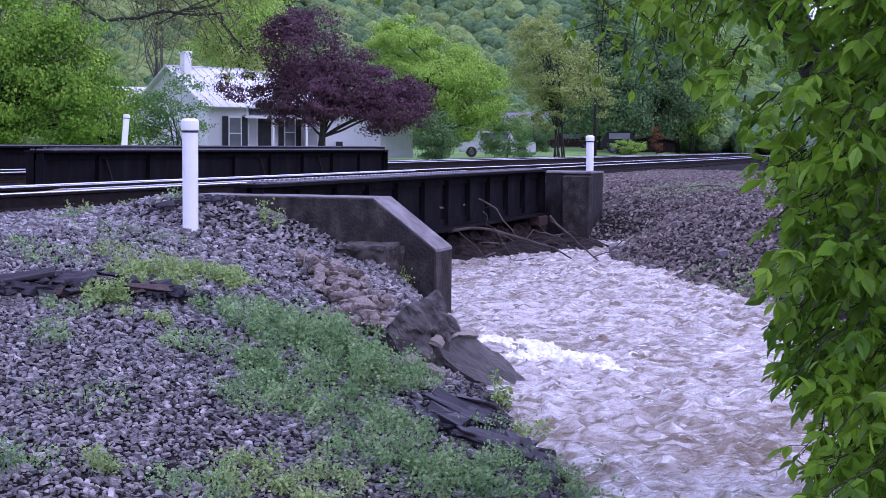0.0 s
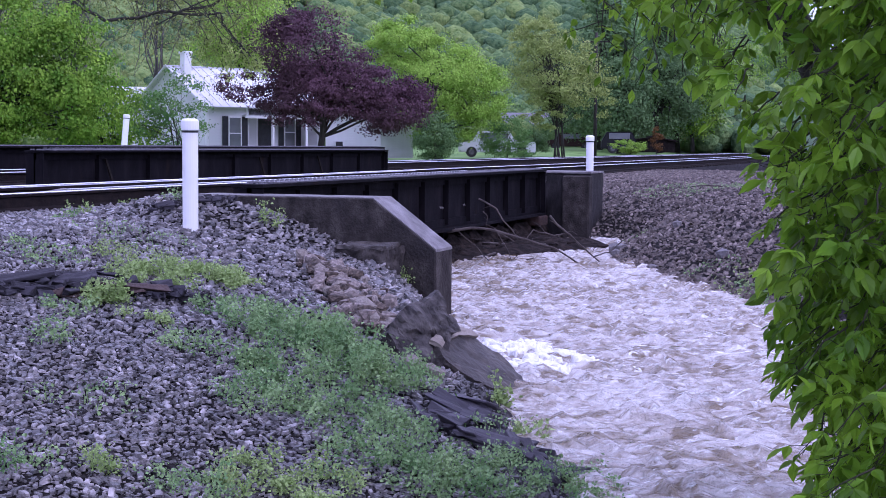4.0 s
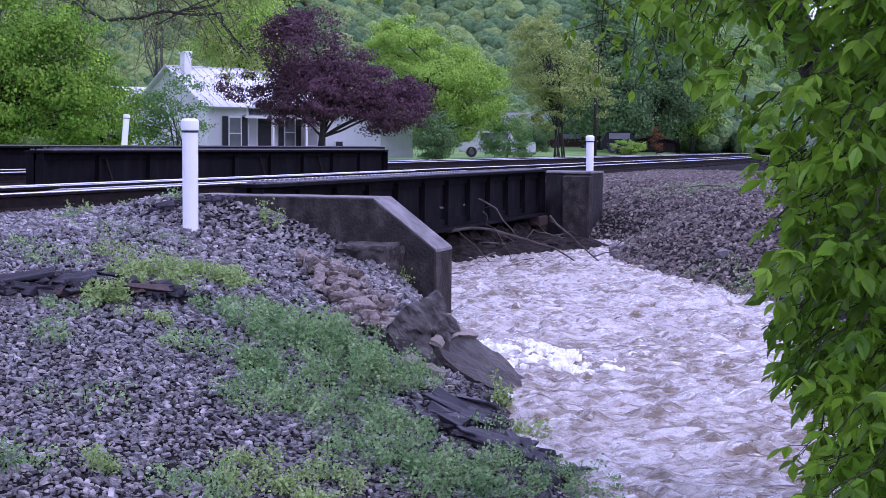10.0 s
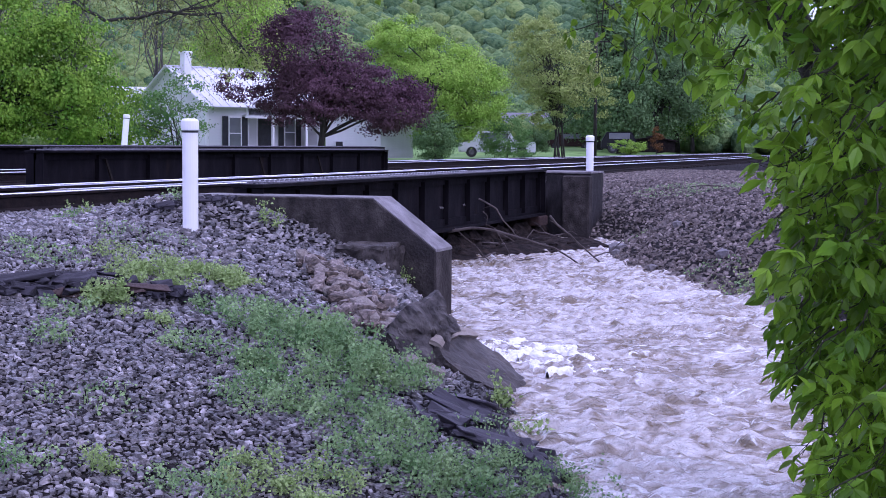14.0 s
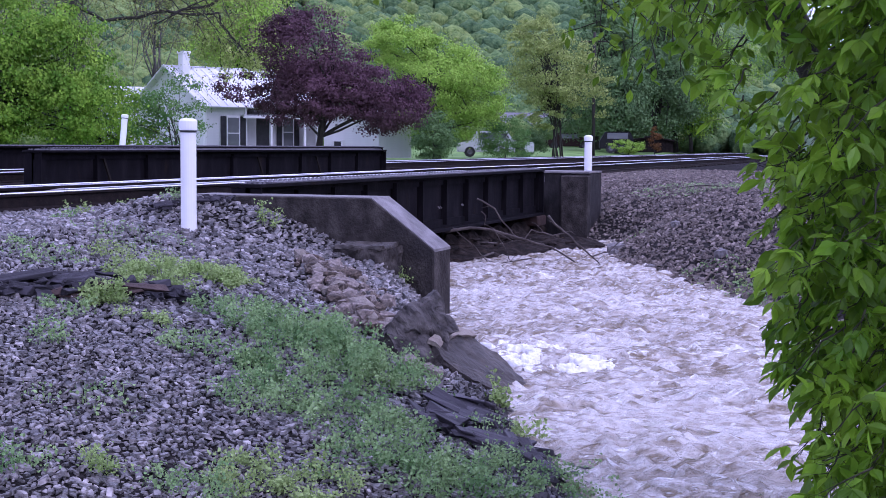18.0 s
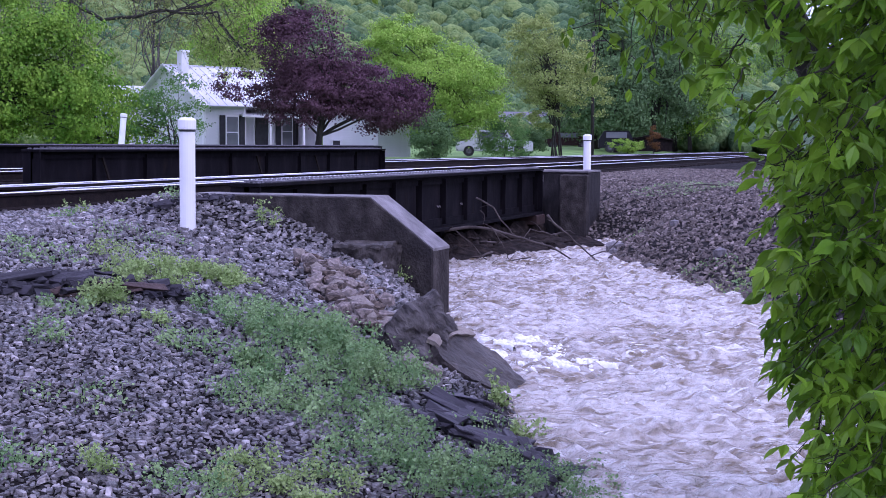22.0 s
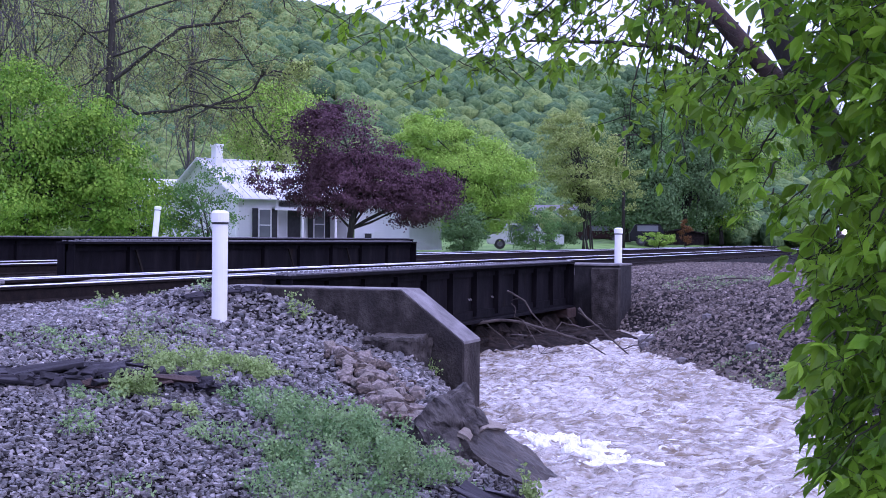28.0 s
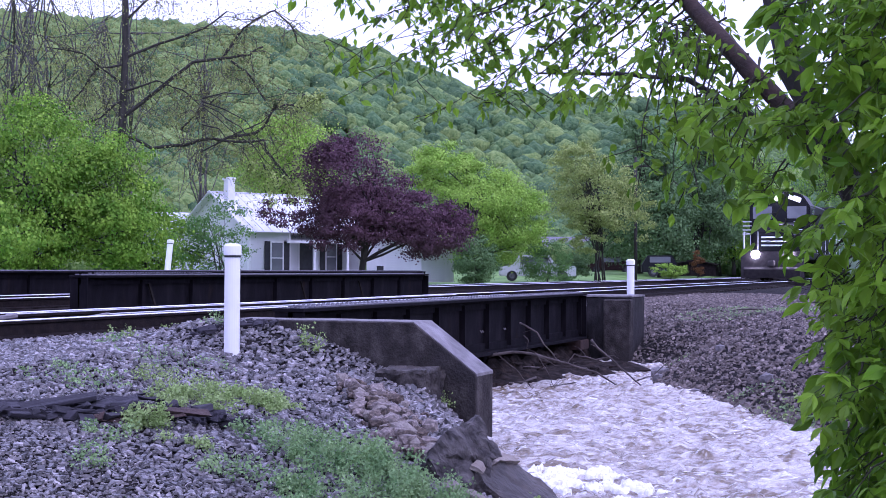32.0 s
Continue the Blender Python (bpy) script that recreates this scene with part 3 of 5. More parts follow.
def oriented(at, axis, facing):
    """A pose whose x axis lies along axis and whose z axis faces that way."""
    x = Vector(axis).normalized()
    z = Vector(facing)
    z = (z - x * z.dot(x)).normalized()
    m = Matrix((x, z.cross(x), z)).transposed().to_4x4()
    return Matrix.Translation(at) @ m


def rough_slab(name, outline, thick, mat, parent, seed, rugged=0.018):
    """A broken slab: an outline of some thickness with a crumbled, uneven surface."""
    edge = []
    for (ax, ay), (bx, by) in zip(outline, outline[1:] + outline[:1]):
        n = max(1, round(math.hypot(bx - ax, by - ay) / 0.022))
        edge += [Vector((ax + (bx - ax) * i / n, ay + (by - ay) * i / n, 0)) for i in range(n)]
    mid, rings, sides = sum(edge, Vector()) / len(edge), 10, max(2, round(thick / 0.025))
    rows = [[mid.lerp(p, i / rings) + Vector((0, 0, thick)) for p in edge] for i in range(1, rings + 1)]
    rows += [[p + Vector((0, 0, thick * (1 - i / sides))) for p in edge] for i in range(1, sides + 1)]
    bm = bmesh.new()
    lines_of = [[bm.verts.new(p) for p in row] for row in rows]
    k = len(edge)
    for low, high in zip(lines_of, lines_of[1:]):
        for i in range(k):
            bm.faces.new((low[i], low[(i + 1) % k], high[(i + 1) % k], high[i]))
    bm.faces.new(lines_of[0])
    bm.faces.new(lines_of[-1][::-1])
    for v in bm.verts:
        p = v.co * 7 + Vector((seed, 0, 0))
        crack = max(0.0, noise.noise(Vector((v.co.x * 5, v.co.y * 8, seed))) - 0.2)
        v.co += noise.noise_vector(p) * rugged + noise.noise_vector(v.co * 22) * rugged * 0.6 + Vector((0, 0, -crack * rugged * 1.5))
    return part(name, bm, mat, parent)


ledge = thing("concrete_ledge", "mossy broken concrete ledge against the wing wall", "concrete block", (11.03, 4.66, -0.58))
rough = rough_slab("block", [(-0.27, -0.24), (-0.28, 0.22), (0.26, 0.25), (0.27, -0.22)], 0.42, M_CONCRETE, ledge, 5.0, 0.03)
rough.matrix_basis = pose(0, 0, -0.24)
rough = rough_slab("cap", [(-0.26, -0.23), (-0.27, 0.2), (0.25, 0.24), (0.26, -0.2)], 0.035, M_SLAB, ledge, 6.0, 0.02)
rough.matrix_basis = pose(0, 0, 0.175)
tagged(rough, "paler crumbling top edge")

for name, path, top in (("left_abutment", [(11.75, 6.0), (19.2, 13.6)], -0.80), ("right_abutment", [(22.3, 6.3), (31.5, 13.9)], -0.80)):
    (ax, ay), (bx, by) = path
    ln, tr = math.hypot(bx - ax, by - ay), math.degrees(math.atan2(by - ay, bx - ax))
    ab = thing("abutment", "dark damp concrete bridge abutment under the girders", "abutment", (ax, ay, -1.7), kind="structure", turn=tr)
    off = 0.45 if name == "left_abutment" else -0.45
    block("wall", (ln, 0.9, top + 1.7), (ln / 2, off, (top + 1.7) / 2), M_CONCRETE, ab, bevel=0.02)

pier = thing("return_wall", "dark concrete return wall with a pilaster at the far bridge end", "concrete wall", (22.3, 5.35, 0), kind="structure")
# recess and side are coloured as shaded; the pilaster keeps the lighter tone
block("wall", (0.9, 1.6, 1.75), (0.47, 0.85, -0.83), M_CONCRETE_SHADED, pier, bevel=0.015)
block("coping", (0.94, 1.62, 0.035), (0.46, 0.85, 0.06), M_CONCRETE_TOP, pier, bevel=0.006)
block("pilaster", (0.24, 0.46, 1.7), (-0.1, 0.25, -0.84), M_CONCRETE, pier, bevel=0.02)
for k in range(3):
    block("painted_bar", (0.006, 0.045, 0.11), (0.015, 1.0 - k * 0.075, -0.06), M_CONCRETE_TOP, pier)


def marker_post(at, lean, radius, label):
    p = thing("marker_post", label, "post", at, group="bridge marker posts")
    p.matrix_basis = pose(*at, *lean)
    v, f = tube([(0, 0, -0.1), (0, 0, 0.90)], [radius, radius], 20)
    part("pipe", mesh_of("pipe", v, f, M_PVC, False), None, p)
    v, f = tube([(0, 0, 0.885), (0, 0, 0.89), (0, 0, 0.965), (0, 0, 0.98), (0, 0, 0.99)],
                [radius * 1.03, radius * 1.15, radius * 1.15, radius * 1.0, radius * 0.6], 20)
    part("cap", mesh_of("cap", v, f, M_PVC, False), None, p, "rounded white end cap")
    v, f = tube([(0, 0, 0.868), (0, 0, 0.886)], [radius * 1.06] * 2, 20)
    part("band", mesh_of("band", v, f, M_BLACK), None, p, "thin dark joint under the cap")
    return p


marker_post((10.34, 6.06, -0.27), (0.5, -0.6, 0), 0.068, "upright white plastic pipe post with a cap, in the ballast")
marker_post((24.0, 5.83, -0.29), (0, 0, 0), 0.068, "white plastic pipe post beside the return wall")
marker_post((32.87, 21.38, 0.33), (3.5, 4.5, 0), 0.085, "leaning white plastic pipe post beyond the girders")

# ---------------------------------------------------------------- broken concrete and rock on the near bank


slab = thing("concrete_slab", "broken brown concrete slab sliding into the water", "concrete slab", (0, 0, 0))
lie, face = (0.287, -0.774, -0.565), Vector((-0.08, -0.607, 0.791)).normalized()
body = rough_slab("slab_body", [(0.0, 0.0), (0.04, 0.16), (0.115, 0.334), (0.251, 0.471), (0.435, 0.467), (0.711, 0.34), (0.95, 0.24), (0.80, -0.10), (0.567, -0.02), (0.345, -0.121), (0.117, -0.116)], 0.17, M_SLAB, slab, 1.0, 0.016)
body.matrix_basis = oriented(Vector((7.969, 2.926, -0.739)) - face * 0.17, lie, face)
edge = rough_slab("broken_edge", [(-0.03, -0.03), (0.0, 0.17), (0.08, 0.35), (0.2, 0.47), (0.26, 0.45), (0.17, 0.36), (0.10, 0.22), (0.07, 0.10), (0.06, -0.02)], 0.03, M_EDGE, slab, 2.0, 0.014)
edge.matrix_basis = body.matrix_basis @ pose(0, 0, 0.165)
tagged(edge, "pale broken edge")

slab2 = thing("concrete_slab", "dirty grey tilted concrete slab leaning on the bank", "concrete slab", (0, 0, 0))
face = Vector((-0.6, -0.35, 0.72)).normalized()
rough_slab("slab_body", [(-0.193, 0.289), (0.097, 0.238), (0.117, 0.048), (0.269, -0.05), (0.187, -0.191), (-0.023, -0.194), (-0.198, -0.152), (-0.216, 0.077)], 0.22, M_SLAB_GREY, slab2, 3.0, 0.045).matrix_basis = \
    oriented(Vector((7.957, 3.047, -0.668)) - face * 0.2, (0.1, -0.62, -0.75), face)

r = random.Random(11)
for i in range(110):
    u, w = r.random(), r.random()
    x, y = 6.58 - 0.5 * w + 0.42 * (u - 0.5), 2.42 - 0.85 * w - 0.1 * u
    ln, wd = r.choice((r.uniform(0.06, 0.12), r.uniform(0.12, 0.2), r.uniform(0.2, 0.34))), r.uniform(0.03, 0.10)
    bm = bmesh.new()
    solid(bm, (ln, wd, r.uniform(0.015, 0.035)), bevel=0.004, wobble=0.022, seed=i)
    ob = part("shale_slab", bm, M_SHALE, None)
    ob.matrix_basis = pose(x, y, float(ground_z(x, y)) + r.uniform(0.0, 0.07), r.uniform(-40, 25), r.uniform(0, 25), -118 + r.uniform(-30, 30))
    tagged(ob, "dark layered shale slab at the water's edge", "rock", "shale slabs on the bank")

stone_mesh = []
for k in range(8):
    bm = bmesh.new()
    bmesh.ops.create_icosphere(bm, subdivisions=1, radius=0.5)
    for v in bm.verts:
        v.co = Vector((v.co.x, v.co.y * r.uniform(0.6, 0.95), v.co.z * 0.85)) * r.uniform(0.72, 1.22)
    me = bpy.data.meshes.new("stone")
    bm.to_mesh(me)
    bm.free()
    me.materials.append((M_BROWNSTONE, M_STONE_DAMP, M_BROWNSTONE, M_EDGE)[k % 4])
    stone_mesh.append(me)
for i in range(270):
    t = r.random()
    x, y = 10.15 - 2.0 * t + r.gauss(0, 0.13), 4.75 - 1.4 * t + r.gauss(0, 0.10)
    s = r.choice([0.05, 0.06, 0.07, 0.08, 0.09, 0.10, 0.12, 0.16])
    ob = new("stone", stone_mesh[r.choice((0, 1, 2, 4, 5, 6, 1, 5, 3))])
    ob.matrix_basis = pose(x, y, float(ground_z(x, y)) + s * 0.28, r.uniform(-25, 25), r.uniform(-25, 25), r.uniform(0, 360)) @ Matrix.Diagonal((s * r.uniform(0.9, 1.5), s, s * r.uniform(0.7, 1.1), 1))
    tagged(ob, "rough brown stone among the grey ballast", "stone", "brown stones on the bank")
big_stone = stone_mesh[1].copy()
big_stone.materials[0] = M_CONCRETE_TOP
for x, y, s in ((16.3, 2.32, 0.24), (19.2, 4.25, 0.3), (19.35, 3.4, 0.2), (18.7, 4.15, 0.22), (17.0, 3.3, 0.18)):
    ob = new("stone", big_stone)
    ob.matrix_basis = pose(x, y, float(ground_z(x, y)) + s * 0.1, 5, -4, s * 900) @ Matrix.Scale(s, 4)
    tagged(ob, "larger weathered stone lying on the bank", "stone", "larger stones on the banks")

for x, y, s, turn in ((7.42, 2.86, 0.17, 40), (7.34, 2.72, 0.15, 70), (8.36, 3.5, 0.16, 20), (8.55, 3.66, 0.2, 50)):
    ob = new("stone", stone_mesh[3])
    ob.matrix_basis = pose(x, y, float(ground_z(x, y)) + s * 0.2, 8, -6, turn) @ Matrix.Diagonal((s * 1.7, s, s * 0.8, 1))
    tagged(ob, "long tan stone lying on the bank by the slabs", "stone", "larger stones on the banks")

# rotten ties left beside the track
for i, (x, y, ln, w, rz, mat) in enumerate([(6.95, 5.28, 1.5, 0.18, -38, M_OLD_TIE), (6.85, 5.1, 1.3, 0.14, -34, M_OLD_TIE), (7.05, 4.98, 1.1, 0.12, -40, M_RED_WOOD), (6.6, 5.25, 0.9, 0.16, -30, M_OLD_TIE),
                                            (7.5, 4.88, 0.75, 0.15, -52, M_OLD_TIE), (7.55, 4.72, 0.6, 0.14, -60, M_OLD_TIE), (7.62, 4.6, 0.5, 0.12, -45, M_OLD_TIE), (7.4, 5.0, 0.6, 0.1, -35, M_OLD_TIE), (11.0, 6.3, 0.5, 0.12, -50, M_OLD_TIE), (10.75, 6.5, 0.45, 0.12, -20, M_OLD_TIE), (11.1, 6.2, 0.4, 0.1, -70, M_OLD_TIE)]):
    tie_piece = thing("rotten_tie", "rotten splintered railway tie lying in the ballast", "railway tie", (x, y, float(ground_z(x, y)) + 0.03), group="rotten ties", turn=rz)
    for k in range(24):
        block("splinter", (ln * (r.uniform(0.05, 0.2) if k else 0.4), w * r.uniform(0.15, 0.5), r.uniform(0.012, 0.035)), (r.uniform(-0.4, 0.4) * ln, r.uniform(-0.8, 0.8) * w, r.uniform(-0.03, 0.025)), mat, tie_piece,
              rot=(r.uniform(-35, 35), r.uniform(-9, 9), r.uniform(-60, 60) if k else 0), bevel=0.004, wobble=0.02, seed=i * 9 + k)

# driftwood caught under the bridge
for pts, w in (([(17.1, 6.1, -0.66), (17.2, 5.8, -0.6), (17.3, 5.55, -0.62), (17.41, 5.28, -0.7), (17.5, 5.02, -0.78), (17.6, 4.75, -0.86), (17.7, 4.42, -1.08)], 0.036),
               ([(17.59, 4.81, -0.43), (17.63, 4.68, -0.58), (17.66, 4.55, -0.68), (17.71, 4.36, -0.86), (17.8, 4.1, -1.12)], 0.03),
               ([(17.29, 5.72, -0.21), (17.36, 5.49, -0.34), (17.38, 5.4, -0.5), (17.42, 5.25, -0.68), (17.5, 5.05, -0.8)], 0.022),
               ([(17.66, 4.57, -0.66), (17.6, 4.75, -0.7), (17.56, 4.93, -0.66), (17.52, 5.02, -0.62), (17.47, 5.1, -0.76), (17.42, 5.25, -0.78), (17.33, 5.45, -0.66)], 0.018),
               ([(17.15, 6.02, -0.6), (17.2, 5.85, -0.75), (17.24, 5.7, -0.88), (17.28, 5.54, -1.08)], 0.016),
               ([(17.3, 5.5, -0.6), (17.34, 5.38, -0.8), (17.4, 5.3, -1.0), (17.45, 5.25, -1.1)], 0.011),
               ([(17.3, 5.66, -0.38), (17.31, 5.6, -0.44), (17.3, 5.62, -0.55), (17.36, 5.48, -0.62)], 0.012),
               ([(17.75, 4.25, -0.98), (17.9, 4.05, -0.92), (18.1, 3.85, -0.72)], 0.016),
               ([(17.5, 5.0, -1.0), (17.4, 5.2, -1.04), (17.3, 5.42, -1.07)], 0.014)):
    path = []
    for a, b in zip(pts, pts[1:]):
        path += wander(a, b, 0.012, 3, r)[:-1]
    path.append(Vector(pts[-1]))
    w *= 0.62
    bits = [tube(path, [w * (1 - 0.55 * k / len(path)) for k in range(len(path))], 7)]
    for k in range(2):
        q = path[r.randint(2, len(path) - 2)]
        bits.append(tube(wander(q, q + Vector((r.uniform(-0.15, 0.15), r.uniform(-0.2, 0.2), r.uniform(-0.12, 0.16))), 0.03, 3, r), [w * 0.45, w * 0.35, w * 0.25, w * 0.12], 5))
    ob = new("branch", mesh_of("branch", *merge(bits), M_DRIFT, True))
    tagged(ob, "bare driftwood branch caught against the bridge", "branch", "driftwood under the bridge")

# added near-black mound: it stands in for the shadow under the girder
under_mound = thing("dark_mound", "added near-black mound with sticks, filling the shade under the girder", "flood debris", (16.4, 6.08, -1.3))
bm = bmesh.new()
prism(bm, [(0.0, 0.0), (0.02, 0.38), (0.16, 0.54), (0.9, 0.52), (1.0, 0.0)], 5.9, "x")
bmesh.ops.subdivide_edges(bm, edges=[e for e in bm.edges if e.calc_length() > 1], cuts=40, use_grid_fill=True)
for v in bm.verts:
    v.co += noise.noise_vector(v.co * 3.1) * 0.10 + noise.noise_vector(v.co * 11) * 0.03
part("mound_body", bm, M_DARK_FILL, under_mound)
for k in range(12):
    a = Vector((r.uniform(0.1, 4.8), r.uniform(-0.05, 0.15), r.uniform(0.3, 0.5)))
    b = a + Vector((r.uniform(-0.8, 0.8), r.uniform(-0.2, 0.1), r.uniform(-0.15, 0.1)))
    part("stick", mesh_of("stick", *tube(wander(a, b, 0.03, 4, r), [0.025, 0.022, 0.02, 0.015, 0.01], 6), M_DARK_FILL, True), None, under_mound)
# added dark mound that hides the bright water before the return wall
side_mound = thing("dark_mound", "added low dark mound with sticks beside the return wall", "flood debris", (17.0, 6.0, -1.32), turn=-21)
bm = bmesh.new()
prism(bm, [(0.0, 0.0), (0.04, 0.28), (0.3, 0.36), (1.5, 0.4), (1.7, 0.0)], 3.9, "x")
bmesh.ops.subdivide_edges(bm, edges=[e for e in bm.edges if e.calc_length() > 0.9], cuts=30, use_grid_fill=True)
for v in bm.verts:
    v.co += noise.noise_vector(v.co * 3.7) * 0.07 + noise.noise_vector(v.co * 13) * 0.03
part("mound_body", bm, M_DARK_FILL, side_mound)
for k in range(16):
    a = Vector((r.uniform(0.1, 3.7), r.uniform(0.0, 0.6), r.uniform(0.3, 0.42)))
    b = a + Vector((r.uniform(-0.7, 0.7), r.uniform(-0.3, 0.2), r.uniform(-0.1, 0.12)))
    part("stick", mesh_of("stick", *tube(wander(a, b, 0.03, 4, r), [0.018, 0.016, 0.014, 0.01, 0.006], 6), M_DARK_FILL if k % 3 else M_DRIFT, True), None, side_mound)
stick = new("branch", mesh_of("branch", *tube(wander((24.6, 3.35, -0.2), (24.0, 4.0, -0.2), 0.02, 5, r), [0.02, 0.02, 0.018, 0.016, 0.012, 0.008], 6), M_DRIFT, True))
tagged(stick, "thin bare stick lying on the ballast", "branch")

# ---------------------------------------------------------------- ballast stones


def scatter(count, x0, x1, y0, y1, keep):
    x, y = rng.uniform(x0, x1, count), rng.uniform(y0, y1, count)
    ok = keep(x, y)
    x, y = x[ok], y[ok]
    return np.stack([x, y, ground_z(x, y)], 1)


def paved(x0, x1, y0, y1, step, keep):
    """Points on a shaken grid over the ground."""
    X, Y = np.meshgrid(np.arange(x0, x1, step), np.arange(y0, y1, step), indexing="ij")
    x, y = X.ravel() + rng.uniform(-0.5, 0.5, X.size) * step, Y.ravel() + rng.uniform(-0.5, 0.5, X.size) * step
    ok = keep(x, y)
    x, y = x[ok], y[ok]
    return np.stack([x, y, ground_z(x, y)], 1)


def on_near_bank(x, y):
    t = np.clip(((10.1 - x) * 2.0 + (4.75 - y) * 1.4) / 5.96, 0, 1)
    rubble = np.hypot(x - 10.1 + 2.0 * t, y - 4.75 + 1.4 * t) < 0.2
    return (across(x, y) > -0.05) & ~rubble & (y < 1.0 * x + 0.1) & (y > 0.3 * x - 0.3) & ((x < 11.25) | (y > 6.5))


spots, sizes = [], []
for x0, x1, step in ((3.4, 6.4, 0.027), (6.4, 9.0, 0.034), (9.0, 13.6, 0.043)):
    pts = paved(x0, x1, 1.0, 8.6, step, on_near_bank)
    pts[:, 2] += 0.012 * wave_noise(pts[:, 0], pts[:, 1], 40.0, 77) + rng.uniform(-0.15, 0.5, len(pts)) * step
    spots.append(pts)
    sizes.append(rng.choice([0.55, 0.8, 1.0, 1.3], len(pts), p=[0.22, 0.33, 0.3, 0.15]) * rng.uniform(0.85, 1.15, len(pts)) * step * (1.22 if x0 < 6 else 1.24))
pts = paved(-6, 13.0, -2.5, 8.0, 0.085, lambda x, y: (across(x, y) > -0.02) & ~(on_near_bank(x, y) & (x > 3.4)) & ((x < 11.2) | (y > 7.0)))
spots.append(pts)
sizes.append(rng.uniform(0.8, 1.4, len(pts)) * 0.085)
spots, sizes = np.concatenate(spots), np.concatenate(sizes)
damp = across(spots[:, 0], spots[:, 1]) + 0.25 * wave_noise(spots[:, 0], spots[:, 1], 3.0, 31) < 0.55
damp &= (spots[:, 0] > 3.4) & (spots[:, 0] < 8.6)
ob = new("ballast_stones", chips("ballast_stones", spots[~damp], sizes[~damp], M_STONE, tilt=0.3))
tagged(ob, "angular grey crushed stone covering the near bank", "gravel", kind="stuff")
ob = new("ballast_stones", chips("ballast_stones", spots[damp], sizes[damp], M_STONE_WET, tilt=0.4))
tagged(ob, "dark wet crushed stone along the near waterline", "gravel", kind="stuff")
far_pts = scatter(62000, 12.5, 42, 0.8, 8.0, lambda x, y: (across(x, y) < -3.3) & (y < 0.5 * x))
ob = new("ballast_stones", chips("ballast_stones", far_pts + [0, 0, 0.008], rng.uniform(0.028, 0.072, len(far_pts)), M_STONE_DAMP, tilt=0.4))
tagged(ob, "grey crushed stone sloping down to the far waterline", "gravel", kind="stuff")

# ---------------------------------------------------------------- weeds


def weed_patch(x, y, radius, height, count, leaf, mat, label="patch of leafy green weeds growing through the ballast"):
    pts, stems = [], []
    n = max(5, int(radius * radius * 260))
    pale = mat is M_WEED_LIGHT
    count, leaf, height = int(count * (2.3 if pale else 1.5)), leaf * 0.78, height * 1.35
    for k in range(n):
        a, d = rng.uniform(0, 6.283), radius * math.sqrt(rng.uniform())
        px, py = x + d * math.cos(a), y + d * math.sin(a)
        pz = float(ground_z(px, py))
        h = height * rng.uniform(0.2, 1.25) * (1 - 0.5 * d / radius)
        tip = (px + rng.uniform(-0.3, 0.3) * h, py + rng.uniform(-0.3, 0.3) * h, pz + h)
        stems.append(tube([(px, py, pz - 0.02), tip], [0.0025, 0.001], 3))
        for q in range(max(3, count // n)):
            t = rng.uniform(0.15, 1)
            pts.append((px + (tip[0] - px) * t + rng.normal() * 0.03, py + (tip[1] - py) * t + rng.normal() * 0.03, pz + h * t + rng.normal() * 0.012))
    w = thing("weed_patch", label, "weeds", (0, 0, 0), group="weeds on the bank")
    tagged(part("stalk_tuft", mesh_of("stalk_tuft", *merge(stems), mat), None, w), kind="stuff")
    part("foliage", leaves("foliage", pts, rng.uniform(0.5, 1.2, len(pts)) * leaf, mat, heading=np.array([0, 0, 0.5])), None, w)


